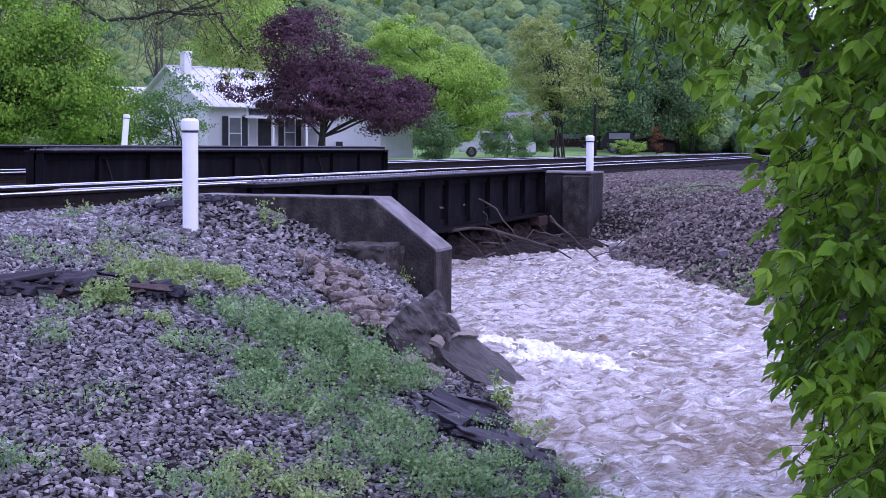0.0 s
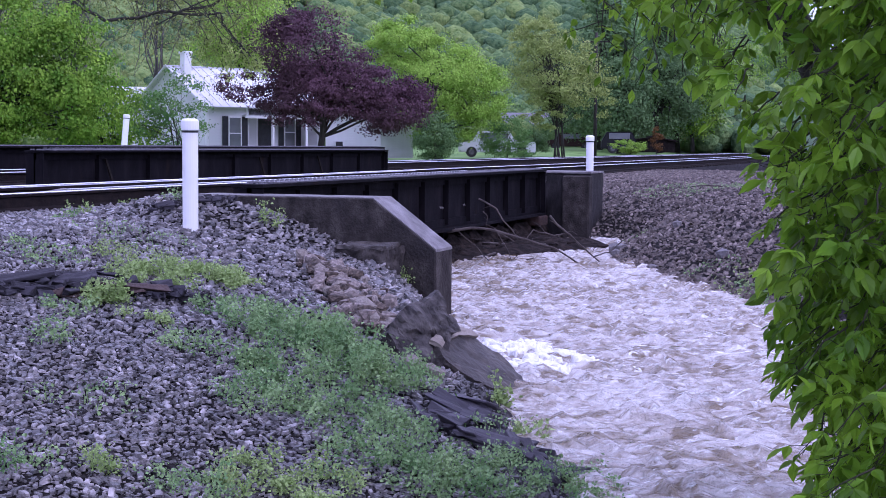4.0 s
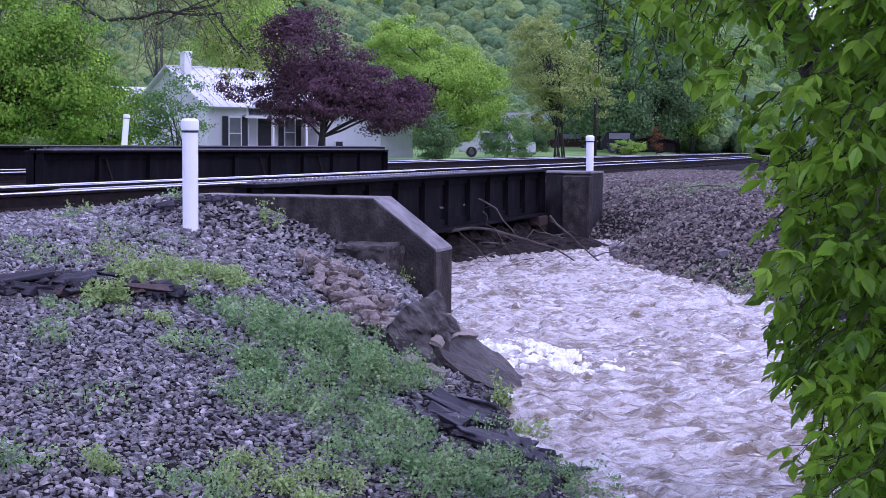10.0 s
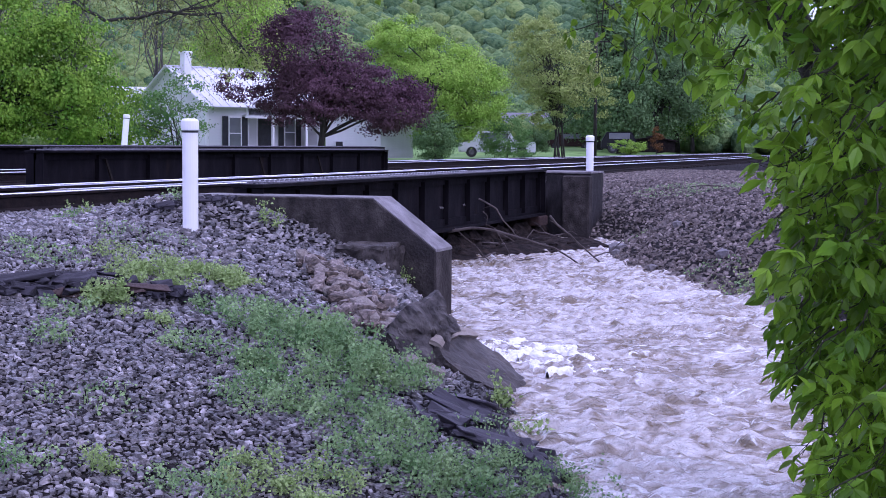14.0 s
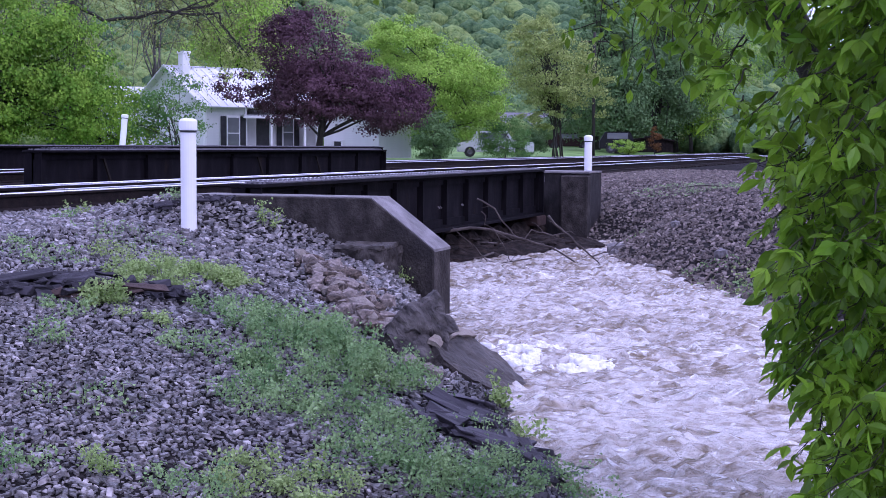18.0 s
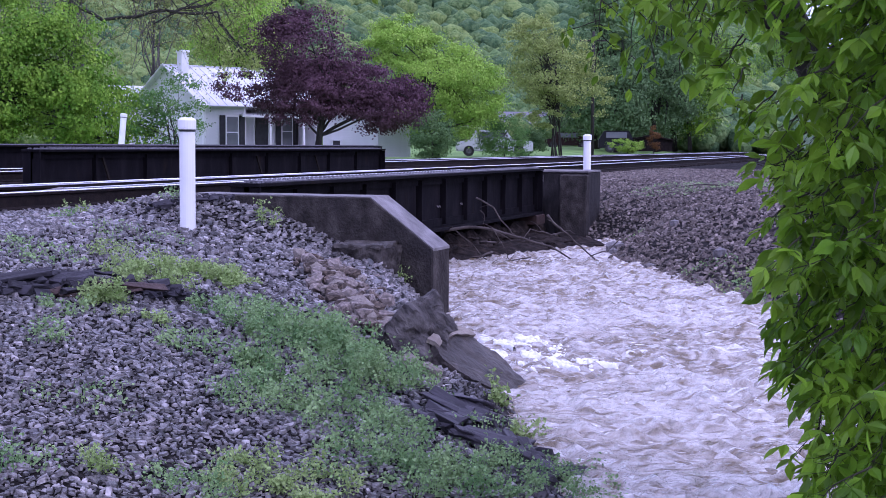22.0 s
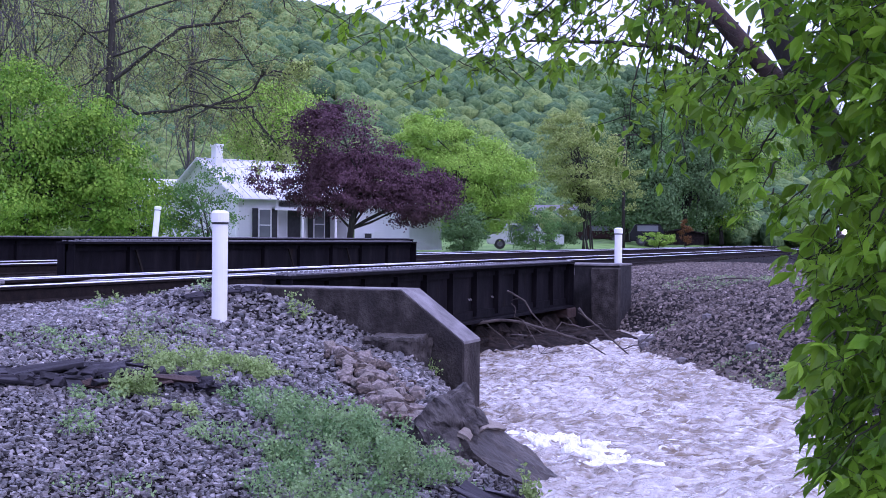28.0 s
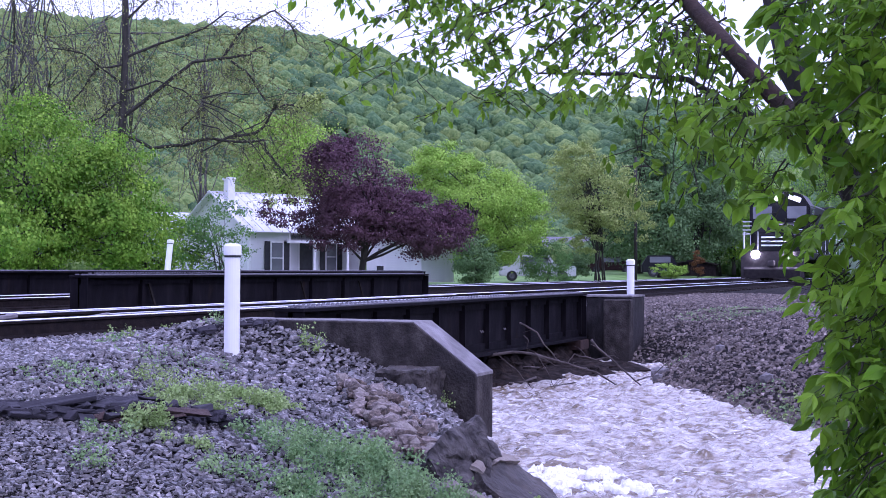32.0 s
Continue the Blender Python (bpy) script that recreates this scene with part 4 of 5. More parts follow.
for x, y, rad, h, c, leaf, pale in [
        (8.2, 4.95, 0.42, 0.12, 2000, 0.03, 1), (8.6, 4.8, 0.3, 0.09, 900, 0.03, 1), (7.05, 4.72, 0.17, 0.16, 500, 0.035, 1), (6.6, 4.7, 0.14, 0.1, 250, 0.03, 0), (5.88, 4.29, 0.09, 0.13, 160, 0.03, 0),
        (4.43, 3.0, 0.08, 0.1, 160, 0.022, 1), (7.7, 4.1, 0.35, 0.12, 900, 0.03, 0), (7.35, 3.6, 0.4, 0.2, 1800, 0.032, 0), (7.35, 3.3, 0.3, 0.2, 1300, 0.032, 0), (6.6, 3.1, 0.4, 0.24, 2200, 0.03, 0),
        (7.7, 3.5, 0.2, 0.16, 500, 0.03, 0), (6.8, 2.75, 0.35, 0.16, 1300, 0.028, 0), (7.15, 2.75, 0.16, 0.12, 260, 0.028, 0), (5.95, 3.04, 0.3, 0.14, 1000, 0.026, 0), (5.9, 2.6, 0.4, 0.16, 1800, 0.026, 0), (5.35, 2.15, 0.38, 0.14, 1900, 0.024, 0),
        (4.9, 2.45, 0.3, 0.12, 1300, 0.022, 1), (5.5, 1.85, 0.35, 0.14, 1700, 0.024, 0), (6.2, 1.5, 0.34, 0.14, 1500, 0.024, 0), (5.8, 1.35, 0.3, 0.12, 1200, 0.024, 0), (4.6, 2.66, 0.2, 0.1, 500, 0.022, 0),
        (4.15, 3.18, 0.15, 0.1, 250, 0.022, 0), (7.95, 5.9, 0.4, 0.07, 350, 0.03, 0), (8.75, 5.6, 0.4, 0.06, 500, 0.025, 1), (10.9, 5.6, 0.1, 0.2, 90, 0.04, 1), (6.35, 2.0, 0.15, 0.14, 200, 0.025, 0),
        (7.55, 2.35, 0.08, 0.2, 120, 0.04, 1), (6.9, 1.95, 0.1, 0.16, 140, 0.04, 1), (5.2, 3.6, 0.25, 0.06, 160, 0.025, 0), (6.6, 3.8, 0.3, 0.09, 450, 0.028, 0), (9.4, 6.1, 0.5, 0.08, 220, 0.03, 0), (11.1, 7.75, 0.12, 0.16, 60, 0.04, 1), (12.2, 7.9, 0.1, 0.14, 50, 0.04, 1), (10.4, 7.4, 0.14, 0.12, 60, 0.04, 0), (12.9, 8.0, 0.1, 0.12, 40, 0.04, 1), (11.0, 6.6, 0.12, 0.12, 80, 0.035, 0), (11.2, 4.4, 0.06, 0.1, 40, 0.03, 1),
        (5.5, 5.0, 0.2, 0.1, 180, 0.03, 0), (6.9, 4.35, 0.14, 0.08, 200, 0.028, 1), (14.9, 1.95, 0.6, 0.05, 160, 0.04, 1), (15.8, 2.5, 0.5, 0.04, 110, 0.04, 0), (25, 3.6, 1.6, 0.04, 45, 0.04, 0),
        (14.2, 1.3, 0.8, 0.1, 300, 0.05, 0), (21, 4.6, 0.5, 0.05, 60, 0.04, 0)]:
    weed_patch(x, y, rad, h, c, leaf, M_WEED_LIGHT if pale else M_WEED)

# ---------------------------------------------------------------- trees


def tree(label, base, crown, leaf, mat, trunk_r, clumps=90, per=110, stems=1, bark=None, category="tree", name="tree", limb_share=0.35, spread=1.0, puff=0.14, tall=False):
    """A tapered trunk with limbs to the clumps of an uneven crown. crown: ellipsoids (x, y, z, rx, ry, rz, weight) about the base."""
    rr = random.Random(int(base[0] * 31 + base[1] * 17))
    t = thing(name, label, category, base)
    weight = [c[6] for c in crown]
    centres = []
    clumps = int(clumps * 1.25)
    for k in range(clumps):
        c = rr.choices(crown, weight)[0]
        d = Vector((rr.gauss(0, 1), rr.gauss(0, 1), rr.gauss(0, 1))).normalized() * (rr.uniform(0.25, 1.0) ** 0.5) * rr.uniform(0.85, 1.08)
        centres.append((Vector((c[0] + d.x * c[3], c[1] + d.y * c[4], c[2] + d.z * c[5])), min(c[3:6])))
    mid = sum((c for c, s in centres), Vector()) / len(centres)
    top = max(c.z for c, s in centres)
    bits = []
    for s in range(stems):
        lean = Vector((rr.uniform(-0.2, 0.2), rr.uniform(-0.2, 0.2), 0)) * (stems > 1) * top * 0.5
        path = wander((0.12 * s, -0.1 * s, -0.2), Vector((mid.x, mid.y, mid.z + (top - mid.z) * 0.45)) + lean, 0.03 * top, 7, rr)
        if tall:
            path = wander((0, 0, -0.2), (mid.x * 0.3, mid.y * 0.3, top), 0.012 * top, 7, rr)
        bits.append(tube(path, [trunk_r * (1 - 0.125 * i) for i in range(8)], 8))
        for c, size in centres:
            if rr.random() < limb_share / stems:
                k = rr.randint(2, 6)
                bits.append(tube(wander(path[k], c, 0.05 * (c - path[k]).length, 5, rr), [trunk_r * 0.36 * (1 - 0.16 * i) for i in range(6)], 5))
    part("trunk", mesh_of("trunk", *merge(bits), bark or M_BARK, True), None, t)
    per = int(per * 1.0)
    off = [rng.normal(size=(per, 3)) * np.array([1.35, 1.35, 0.62]) for c in centres]
    pts = np.concatenate([np.array(c) + o * size * puff * spread for (c, size), o in zip(centres, off)])
    out = np.concatenate(off)
    out = out / (np.linalg.norm(out, axis=1)[:, None] + 0.01) + (pts - np.array(mid)) / (np.linalg.norm(pts - np.array(mid), axis=1)[:, None] + 0.1) * 0.6
    part("crown", leaves("crown", pts, rng.uniform(0.4, 0.95, len(pts)) * leaf, mat, outward=out), None, t)
    return t


tree("round bright green young tree in full leaf", (37.5, 29.6, -0.5), [(0, 0, 4.2, 2.3, 2.3, 2.4, 3), (1.1, -2.0, 3.9, 1.7, 1.8, 2.1, 2), (1.4, -2.8, 2.2, 1.6, 1.7, 1.7, 1.5), (-1.5, 2.0, 3.2, 2.0, 2.0, 2.3, 2), (0.2, 0.4, 1.5, 2.0, 2.2, 1.3, 2)], 0.145, M_LEAF_YOUNG, 0.12, 180, 260, puff=0.15)
tree("light green shrub with thin stems near the girder", (43.0, 25.6, -0.5), [(0, 0, 2.2, 1.0, 1.3, 1.6, 2), (-0.7, 1.2, 1.9, 1.0, 1.2, 1.5, 2)], 0.12, M_LEAF_MID, 0.04, 60, 64, stems=3, category="shrub", name="shrub")
tree("dense light green bush beside the leaning post", (42.6, 28.2, -0.5), [(0, 0, 1.9, 1.6, 1.9, 1.7, 2), (-1.0, 1.6, 2.4, 1.4, 1.5, 1.6, 1)], 0.13, M_LEAF_YOUNG, 0.07, 90, 100, stems=3, category="shrub", name="shrub")
tree("low green bushes behind the girder", (33.0, 29.0, -0.5), [(0, 0, 1.8, 2.2, 2.6, 1.6, 1)], 0.17, M_LEAF_YOUNG, 0.06, 60, 110, stems=2, category="shrub", name="shrub")
tree("purple-leaved plum tree with dark dense foliage", (58.5, 27.5, -0.55), [(-0.4, 0.6, 5.5, 2.4, 2.4, 2.0, 5), (-0.1, 0.5, 3.3, 2.2, 2.5, 1.4, 5), (1.5, -3.2, 2.9, 1.7, 2.1, 1.4, 4.5), (0.7, -1.6, 3.9, 1.7, 2.0, 1.5, 4), (-1.4, 3.0, 3.8, 1.1, 1.5, 1.0, 0.8), (-0.3, 1.0, 6.5, 1.2, 1.3, 0.9, 1)],
     0.15, M_LEAF_PURPLE, 0.19, 330, 150, limb_share=0.12, puff=0.16, stems=2)
tree("broad bright yellow-green tree in spring leaf", (74.0, 27.0, -0.4), [(0, 0, 4.3, 3.8, 3.6, 3.0, 4), (-0.8, 1.6, 6.6, 2.4, 2.4, 1.8, 2), (0.9, -2.0, 3.4, 2.4, 2.3, 2.4, 2)], 0.17, M_LEAF_BRIGHT, 0.22, 140, 260, stems=2, puff=0.12)
tree("olive-green budding tree with many upright stems", (82.0, 22.2, -0.1), [(0, 0, 5.2, 3.1, 3.1, 2.6, 4), (-0.4, 0.8, 7.2, 2.2, 2.2, 1.5, 2.2), (0.6, -1.5, 4.0, 2.4, 2.3, 1.8, 1), (0.3, 0.2, 2.7, 2.3, 2.3, 1.3, 0.8)], 0.17, M_LEAF_OLIVE, 0.06, 190, 95, stems=6, puff=0.10, limb_share=0.6)
for x, y, h, w in ((104, 24.5, 13.0, 3.6), (110, 20.9, 11.5, 3.2), (100, 22.0, 9.5, 2.2), (122, 21.6, 12.0, 3.6), (118, 26, 14, 4.2)):
    tree("tall dark green conifer beside the lawn", (x, y, 0.2), [(0, 0, h * 0.32, w, w, h * 0.26, 3), (0, 0, h * 0.55, w * 0.75, w * 0.75, h * 0.22, 2), (0, 0, h * 0.8, w * 0.4, w * 0.4, h * 0.18, 1)],
         0.27, M_LEAF_DARK if x < 115 else M_LEAF_MID, 0.3, 130, 130, category="conifer", spread=1.3)
tree("pale green willow-like tree beyond the lawn", (120, 19.9, 0.3), [(0, 0, 5.0, 3.2, 3.0, 3.8, 1)], 0.3, M_LEAF_YOUNG, 0.2, 90, 90)
tree("low dark evergreen shrub on the lawn", (70.5, 25.9, -0.5), [(0, 0, 1.4, 1.2, 1.2, 1.5, 1)], 0.14, M_LEAF_DARK, 0.06, 60, 90, category="shrub", name="shrub")
tree("dense mid-green shrub on the lawn", (75.5, 23.3, -0.4), [(0, 0, 1.2, 1.3, 1.6, 1.4, 1)], 0.13, M_LEAF_MID, 0.05, 50, 90, category="shrub", name="shrub")
tree("low dark green shrub behind the track", (84.5, 24.4, -0.1), [(0, 0, 0.8, 1.0, 1.2, 0.9, 1)], 0.13, M_LEAF_DARK, 0.05, 40, 80, category="shrub", name="shrub")
tree("low yellow-green bush beside the track", (87.5, 18.6, 0.0), [(0, 0, 0.5, 1.3, 1.3, 0.5, 1)], 0.12, M_LEAF_BRIGHT, 0.04, 40, 60, category="bush", name="shrub")
tree("small rusty cone-shaped shrub on the lawn", (95.5, 18.4, 0.1), [(0, 0, 0.9, 0.5, 0.5, 0.9, 2), (0, 0, 1.5, 0.25, 0.25, 0.5, 1)], 0.12, M_LEAF_RUST, 0.04, 30, 50, category="shrub", name="shrub")
tree("small yellow-green shrub on the far lawn", (124, 18.3, 0.4), [(0, 0, 1.2, 1.3, 1.3, 1.2, 1)], 0.14, M_LEAF_BRIGHT, 0.05, 30, 70, category="shrub", name="shrub")
for x, y, h in ((52.5, 41.0, 17), (49.0, 40.0, 15), (46.5, 41.5, 14), (62.0, 44.5, 17), (66.0, 40.5, 15), (58.0, 40.2, 18), (55.0, 44.0, 16)):
    tree("tall thin tree just coming into leaf", (x, y, -0.5), [(0, 0, h * 0.75, h * 0.24, h * 0.24, h * 0.3, 2), (0, 0, h * 0.45, h * 0.2, h * 0.2, h * 0.22, 1)], 0.1, M_LEAF_HAZE, 0.12, 60, 75, limb_share=0.6, spread=2.6, tall=True, bark=M_BARK_GREY)
old = thing("tree", "old tree with long crooked limbs and few young leaves", "tree", (50.4, 35.2, -0.5))
ot = random.Random(21)
stem_line = wander((0, 0, -0.2), (0.3, 0.2, 16.5), 0.12, 8, ot)
bits, buds = [tube(stem_line, [0.22, 0.2, 0.19, 0.18, 0.17, 0.155, 0.14, 0.11, 0.06], 10)], []
fine = []
# crooked limbs: metres out from the trunk and up from its foot
CROOKS = [(0.10, [(0.0, 7.6), (1.2, 8.6), (2.5, 9.7), (3.1, 10.2), (4.4, 10.4), (5.6, 10.6), (6.2, 11.0)]),
         (0.07, [(4.4, 10.4), (4.9, 11.2), (5.35, 11.9), (6.2, 12.5), (6.8, 12.8), (7.5, 12.2), (7.8, 11.4)]),
         (0.085, [(0.0, 7.0), (1.3, 6.3), (2.7, 6.45), (3.6, 6.75), (4.7, 6.65), (6.2, 6.75), (6.3, 6.3), (7.1, 5.4), (7.7, 4.7)]),
         (0.08, [(4.2, 6.7), (5.1, 7.0), (6.0, 7.2), (6.4, 7.55), (6.7, 8.25), (7.3, 8.5), (8.1, 8.35), (8.3, 8.8)]),
         (0.07, [(0.0, 10.2), (1.6, 11.0), (3.6, 11.8), (4.6, 12.6)])]
CROOKS += [(0.05, [(4.7, 10.2), (5.6, 9.5), (6.2, 8.5)]), (0.05, [(2.6, 7.2), (3.6, 8.2), (4.7, 9.0)]), (0.06, [(0.0, 10.0), (-1.1, 9.8), (-2.1, 8.4), (-2.6, 7.6)]),
          (0.06, [(0.0, 8.4), (-0.9, 7.6), (-2.0, 7.2)]), (0.05, [(0.0, 9.2), (-1.6, 10.4), (-3.2, 10.6)]), (0.06, [(0.2, 12.0), (1.4, 13.2), (2.6, 13.4)]), (0.05, [(0.1, 8.8), (1.5, 9.3), (2.6, 8.9), (3.4, 8.2)])]
for fat, knots in CROOKS:
    away = ot.uniform(-1.2, 1.2)
    pts = [Vector((0.57 * u + away * 0.8 * min(1, abs(u) / 4), -0.82 * u + away * 0.57 * min(1, abs(u) / 4), h)) for u, h in knots]
    line = []
    for a, b in zip(pts, pts[1:]):
        line += wander(a, b, 0.06, 3, ot)[:-1]
    line.append(pts[-1])
    bits.append(tube(line, [fat * (1 - 0.6 * i / len(line)) for i in range(len(line))], 7))
    for k in range(4 * len(knots)):
        p = line[ot.randint(2, len(line) - 1)]
        q = p + Vector((ot.uniform(-1, 1), ot.uniform(-1, 1), ot.uniform(-1.3, 0.7))).normalized() * ot.uniform(0.6, 2.2)
        twig = wander(p, q, 0.12, 5, ot)
        fine.append(tube(twig, [0.022, 0.019, 0.016, 0.012, 0.008, 0.004], 4))
        for j in range(6):
            q2 = twig[ot.randint(2, 5)] + Vector((ot.uniform(-1, 1), ot.uniform(-1, 1), ot.uniform(-1.2, 0.5))) * 0.7
            fine.append(tube([twig[3], q2], [0.009, 0.003], 4))
            buds += [q2 + Vector((ot.gauss(0, 0.35), ot.gauss(0, 0.35), ot.gauss(0, 0.35))) for n in range(9)]
pale_buds = []
for x, y, z, drop in ((-9.2, -14.2, 7.3, 0.9), (-9.0, -14.9, 6.9, 0.7), (1.0, -6.6, 5.5, 1.3), (1.2, -7.4, 5.1, 1.2), (1.4, -8.0, 4.7, 0.9), (0.8, -6.0, 5.6, 1.0)):
    p = Vector((x, y, z)) if x > 0 else Vector((2.0, -8.6 + (z - 7) * 2, 8.6))
    for k in range(5):
        q = p + Vector((ot.uniform(-0.6, 0.6), ot.uniform(-0.6, 0.6), -drop * ot.uniform(0.5, 1.1)))
        twig = wander(p, q, 0.08, 4, ot)
        bits.append(tube(twig, [0.02, 0.016, 0.012, 0.008, 0.004], 4))
        pale_buds += [w + Vector((ot.gauss(0, 0.12), ot.gauss(0, 0.12), ot.gauss(0, 0.1))) for w in twig[1:] for n in range(12)]
    bits.append(tube(wander(p, Vector((0.2, -4.0, 7.0 + ot.uniform(-1, 1.5))), 0.45, 6, ot), [0.012, 0.014, 0.017, 0.02, 0.024, 0.028, 0.032], 5))
part("young_foliage", leaves("young_foliage", [tuple(p) for p in pale_buds], rng.uniform(0.08, 0.16, len(pale_buds)), M_LEAF_OLIVE), None, old, "pale yellow-green young leaves")
part("trunk", mesh_of("trunk", *merge(bits), M_BARK, True), None, old)
tagged(part("twig_tuft", mesh_of("twig_tuft", *merge(fine), M_BARK_TWIG, True), None, old, "fine brown twigs"), kind="stuff")
part("crown", leaves("crown", [tuple(p) for p in buds], rng.uniform(0.06, 0.13, len(buds)), M_LEAF_HAZE), None, old)
tree("yellow-green tree on the slope above the house", (80, 43, -0.3), [(0, 0, 7.5, 3.2, 3.2, 4.0, 1)], 0.26, M_LEAF_BRIGHT, 0.2, 110, 100)

for x, y, h in ((140, 26.5, 15), (165, 28.5, 18), (195, 28.5, 19), (235, 24, 21), (290, 26, 24), (360, 27, 26), (132, 27, 13), (420, 27, 31), (500, 28.5, 36), (600, 30, 42), (260, 26, 24), (150, 3.0, 14), (108, 3.0, 12), (185, 2.0, 16), (128, -1.5, 13), (84, 1.2, 9), (70, -6, 9), (95, 0.5, 10), (125, 2.0, 11), (160, 3, 12), (60, -12, 9), (48, -3.5, 8)):
    tree("leafy green tree beside the distant track", (x, y, float(ground_z(x, y))), [(0, 0, h * 0.5, h * 0.3, h * 0.3, h * 0.42, 2), (0.5, -1, h * 0.3, h * 0.28, h * 0.28, h * 0.25, 1)],
         0.3, M_LEAF_YOUNG if int(x) % 2 else M_LEAF_MID, 0.2, 80, 70)

# woods on the hillsides, far off
ball = bmesh.new()
bmesh.ops.create_icosphere(ball, subdivisions=1, radius=1.0)
ball.verts.ensure_lookup_table()
ball_at, ball_faces = np.array([tuple(v.co) for v in ball.verts]), np.array([[v.index for v in f.verts] for f in ball.faces])
ball.free()
hill, hill_faces, tone = [], [], []
for k in range(10500):
    a, d = math.radians(rng.uniform(5.5, 42)), rng.uniform(122, 480)
    x, y = d * math.cos(a), d * math.sin(a)
    s = (0.5 + 0.0052 * d) * rng.uniform(0.6, 1.35)
    hill.append(np.array([x, y, float(ground_z(x, y)) + s * rng.uniform(0.4, 1.2)]) + ball_at * rng.uniform(0.82, 1.14, (len(ball_at), 1)) * s * np.array([1.1, 1.1, 1.0]))
    hill_faces.append(ball_faces + k * len(ball_at))
    lean = 0.2 + 0.45 * smooth_step((math.degrees(a) - 20) / 14)
    tone.append(np.full(len(ball_faces), 1 if rng.uniform() < lean else 2 if rng.uniform() < 0.45 else 0))
woods = mesh_of("hillside_woods", np.concatenate(hill), np.concatenate(hill_faces).tolist(), [M_LEAF_HILL, M_LEAF_HILL_PALE, M_LEAF_HILL_DARK], True, np.concatenate(tone))
ob = new("hillside_woods", woods)
tagged(ob, "dense spring-green woods covering the hillside", "woods", kind="stuff")

# ---------------------------------------------------------------- the white house


def sash_window(parent, at, w, h, turn=0.0, shutters=True):
    win = block("window", (w + 0.16, 0.07, h + 0.16), at, M_TRIM, parent, rot=(0, 0, turn), bevel=0.01)
    for z in (-h / 4, h / 4):
        block("pane", (w, 0.02, h / 2 - 0.05), (0, -0.032, z), M_WINDOW, win)
    block("sill", (w + 0.24, 0.12, 0.05), (0, -0.04, -h / 2 - 0.1), M_TRIM, win)
    if shutters:
        for s in (-1, 1):
            block("shutter", (0.32, 0.05, h + 0.1), (s * (w / 2 + 0.26), -0.03, 0), M_SHUTTER, win, bevel=0.008, label="black shutter")
    return win


def lap_wall(parent, name, length, height, at, turn, gable=0.0):
    """A wall of overlapping boards facing local -y."""
    outline = [(0, 0), (length, 0), (length, height)] + ([(length / 2, height + gable)] if gable else []) + [(0, height)]
    bm = bmesh.new()
    prism(bm, outline, 0.14, "y")
    ob = part(name, bm, M_SIDING, parent)
    ob.matrix_basis = pose(*at, 0, 0, turn)
    z, shared = 0.0, None
    while z < height + gable - 0.02:
        cutoff = max(0.0, (z - height) / gable * length / 2) if gable else 0.0
        if length - 2 * cutoff > 0.3:
            if shared is None or cutoff:
                shared = block("board", (length - 2 * cutoff, 0.045, 0.152), (length / 2, -0.004, z + 0.075), M_SIDING, ob, rot=(-5, 0, 0))
            else:
                b = new("board", shared.data)
                b.parent = ob
                b.matrix_basis = pose(length / 2, -0.004, z + 0.075, -5, 0, 0)
        z += 0.145
    return ob


house = thing("house", "white clapboard house with a shiny tin roof and black shutters", "house", (59.66, 34.0, -0.5), turn=-29)
WALL, LONG, DEEP = 3.0, 6.9, 6.8
lap_wall(house, "front_wall", 2.35, WALL, (0, 0, 0), 0)
lap_wall(house, "porch_wall", LONG - 2.35, WALL, (2.35, 1.6, 0), 0)
lap_wall(house, "porch_end_wall", 1.6, WALL, (2.35, 0.0, 0), 90)
lap_wall(house, "gable_wall", DEEP, WALL, (0, DEEP, 0), -90, gable=1.95)
lap_wall(house, "gable_wall", DEEP, WALL, (LONG, 0, 0), 90, gable=1.95)
lap_wall(house, "back_wall", LONG, WALL, (LONG, DEEP, 0), 180)
block("foundation", (LONG + 0.02, DEEP - 1.5, 0.45), (LONG / 2, DEEP / 2 + 0.8, 0.1), M_WHITEWASH, house)
block("porch_floor", (LONG - 2.2, 1.9, 0.12), (2.15 + (LONG - 2.15) / 2, 0.7, 0.42), M_TRIM, house, bevel=0.02)
rise = math.degrees(math.atan2(1.95, DEEP / 2))
for side in (-1, 1):
    slope = math.hypot(1.95, DEEP / 2) + 0.45
    cy = DEEP / 2 + side * (DEEP / 4 + 0.17)
    roof = block("roof", (LONG + 0.8, slope, 0.06), (LONG / 2, cy, WALL + 0.98 - 0.06), M_TIN, house, rot=(-side * rise, 0, 0), label="ribbed tin roof")
    for k in range(16):
        block("seam", (0.03, slope, 0.035), (-LONG / 2 - 0.36 + k * (LONG + 0.72) / 15, 0, 0.045), M_TIN, roof)
block("ridge_cap", (LONG + 0.82, 0.3, 0.05), (LONG / 2, DEEP / 2, WALL + 2.0), M_TIN, house, bevel=0.02)
porch_roof = block("porch_roof", (LONG - 1.9, 2.0, 0.06), (2.1 + (LONG - 2.0) / 2, 0.65, WALL - 0.42), M_TIN, house, rot=(9, 0, 0), label="low tin porch roof")
for k in range(9):
    block("seam", (0.03, 2.0, 0.03), (-(LONG - 2.1) / 2 + k * 0.52, 0, 0.04), M_TIN, porch_roof)
block("fascia", (LONG - 1.9, 0.05, 0.1), (2.1 + (LONG - 2.0) / 2, -0.32, WALL - 0.63), M_TRIM, house)
for x in (3.8, 5.9, 6.75):
    block("porch_post", (0.13, 0.13, WALL - 1.25), (x, -0.2, 0.48 + (WALL - 1.25) / 2), M_TRIM, house, bevel=0.015)
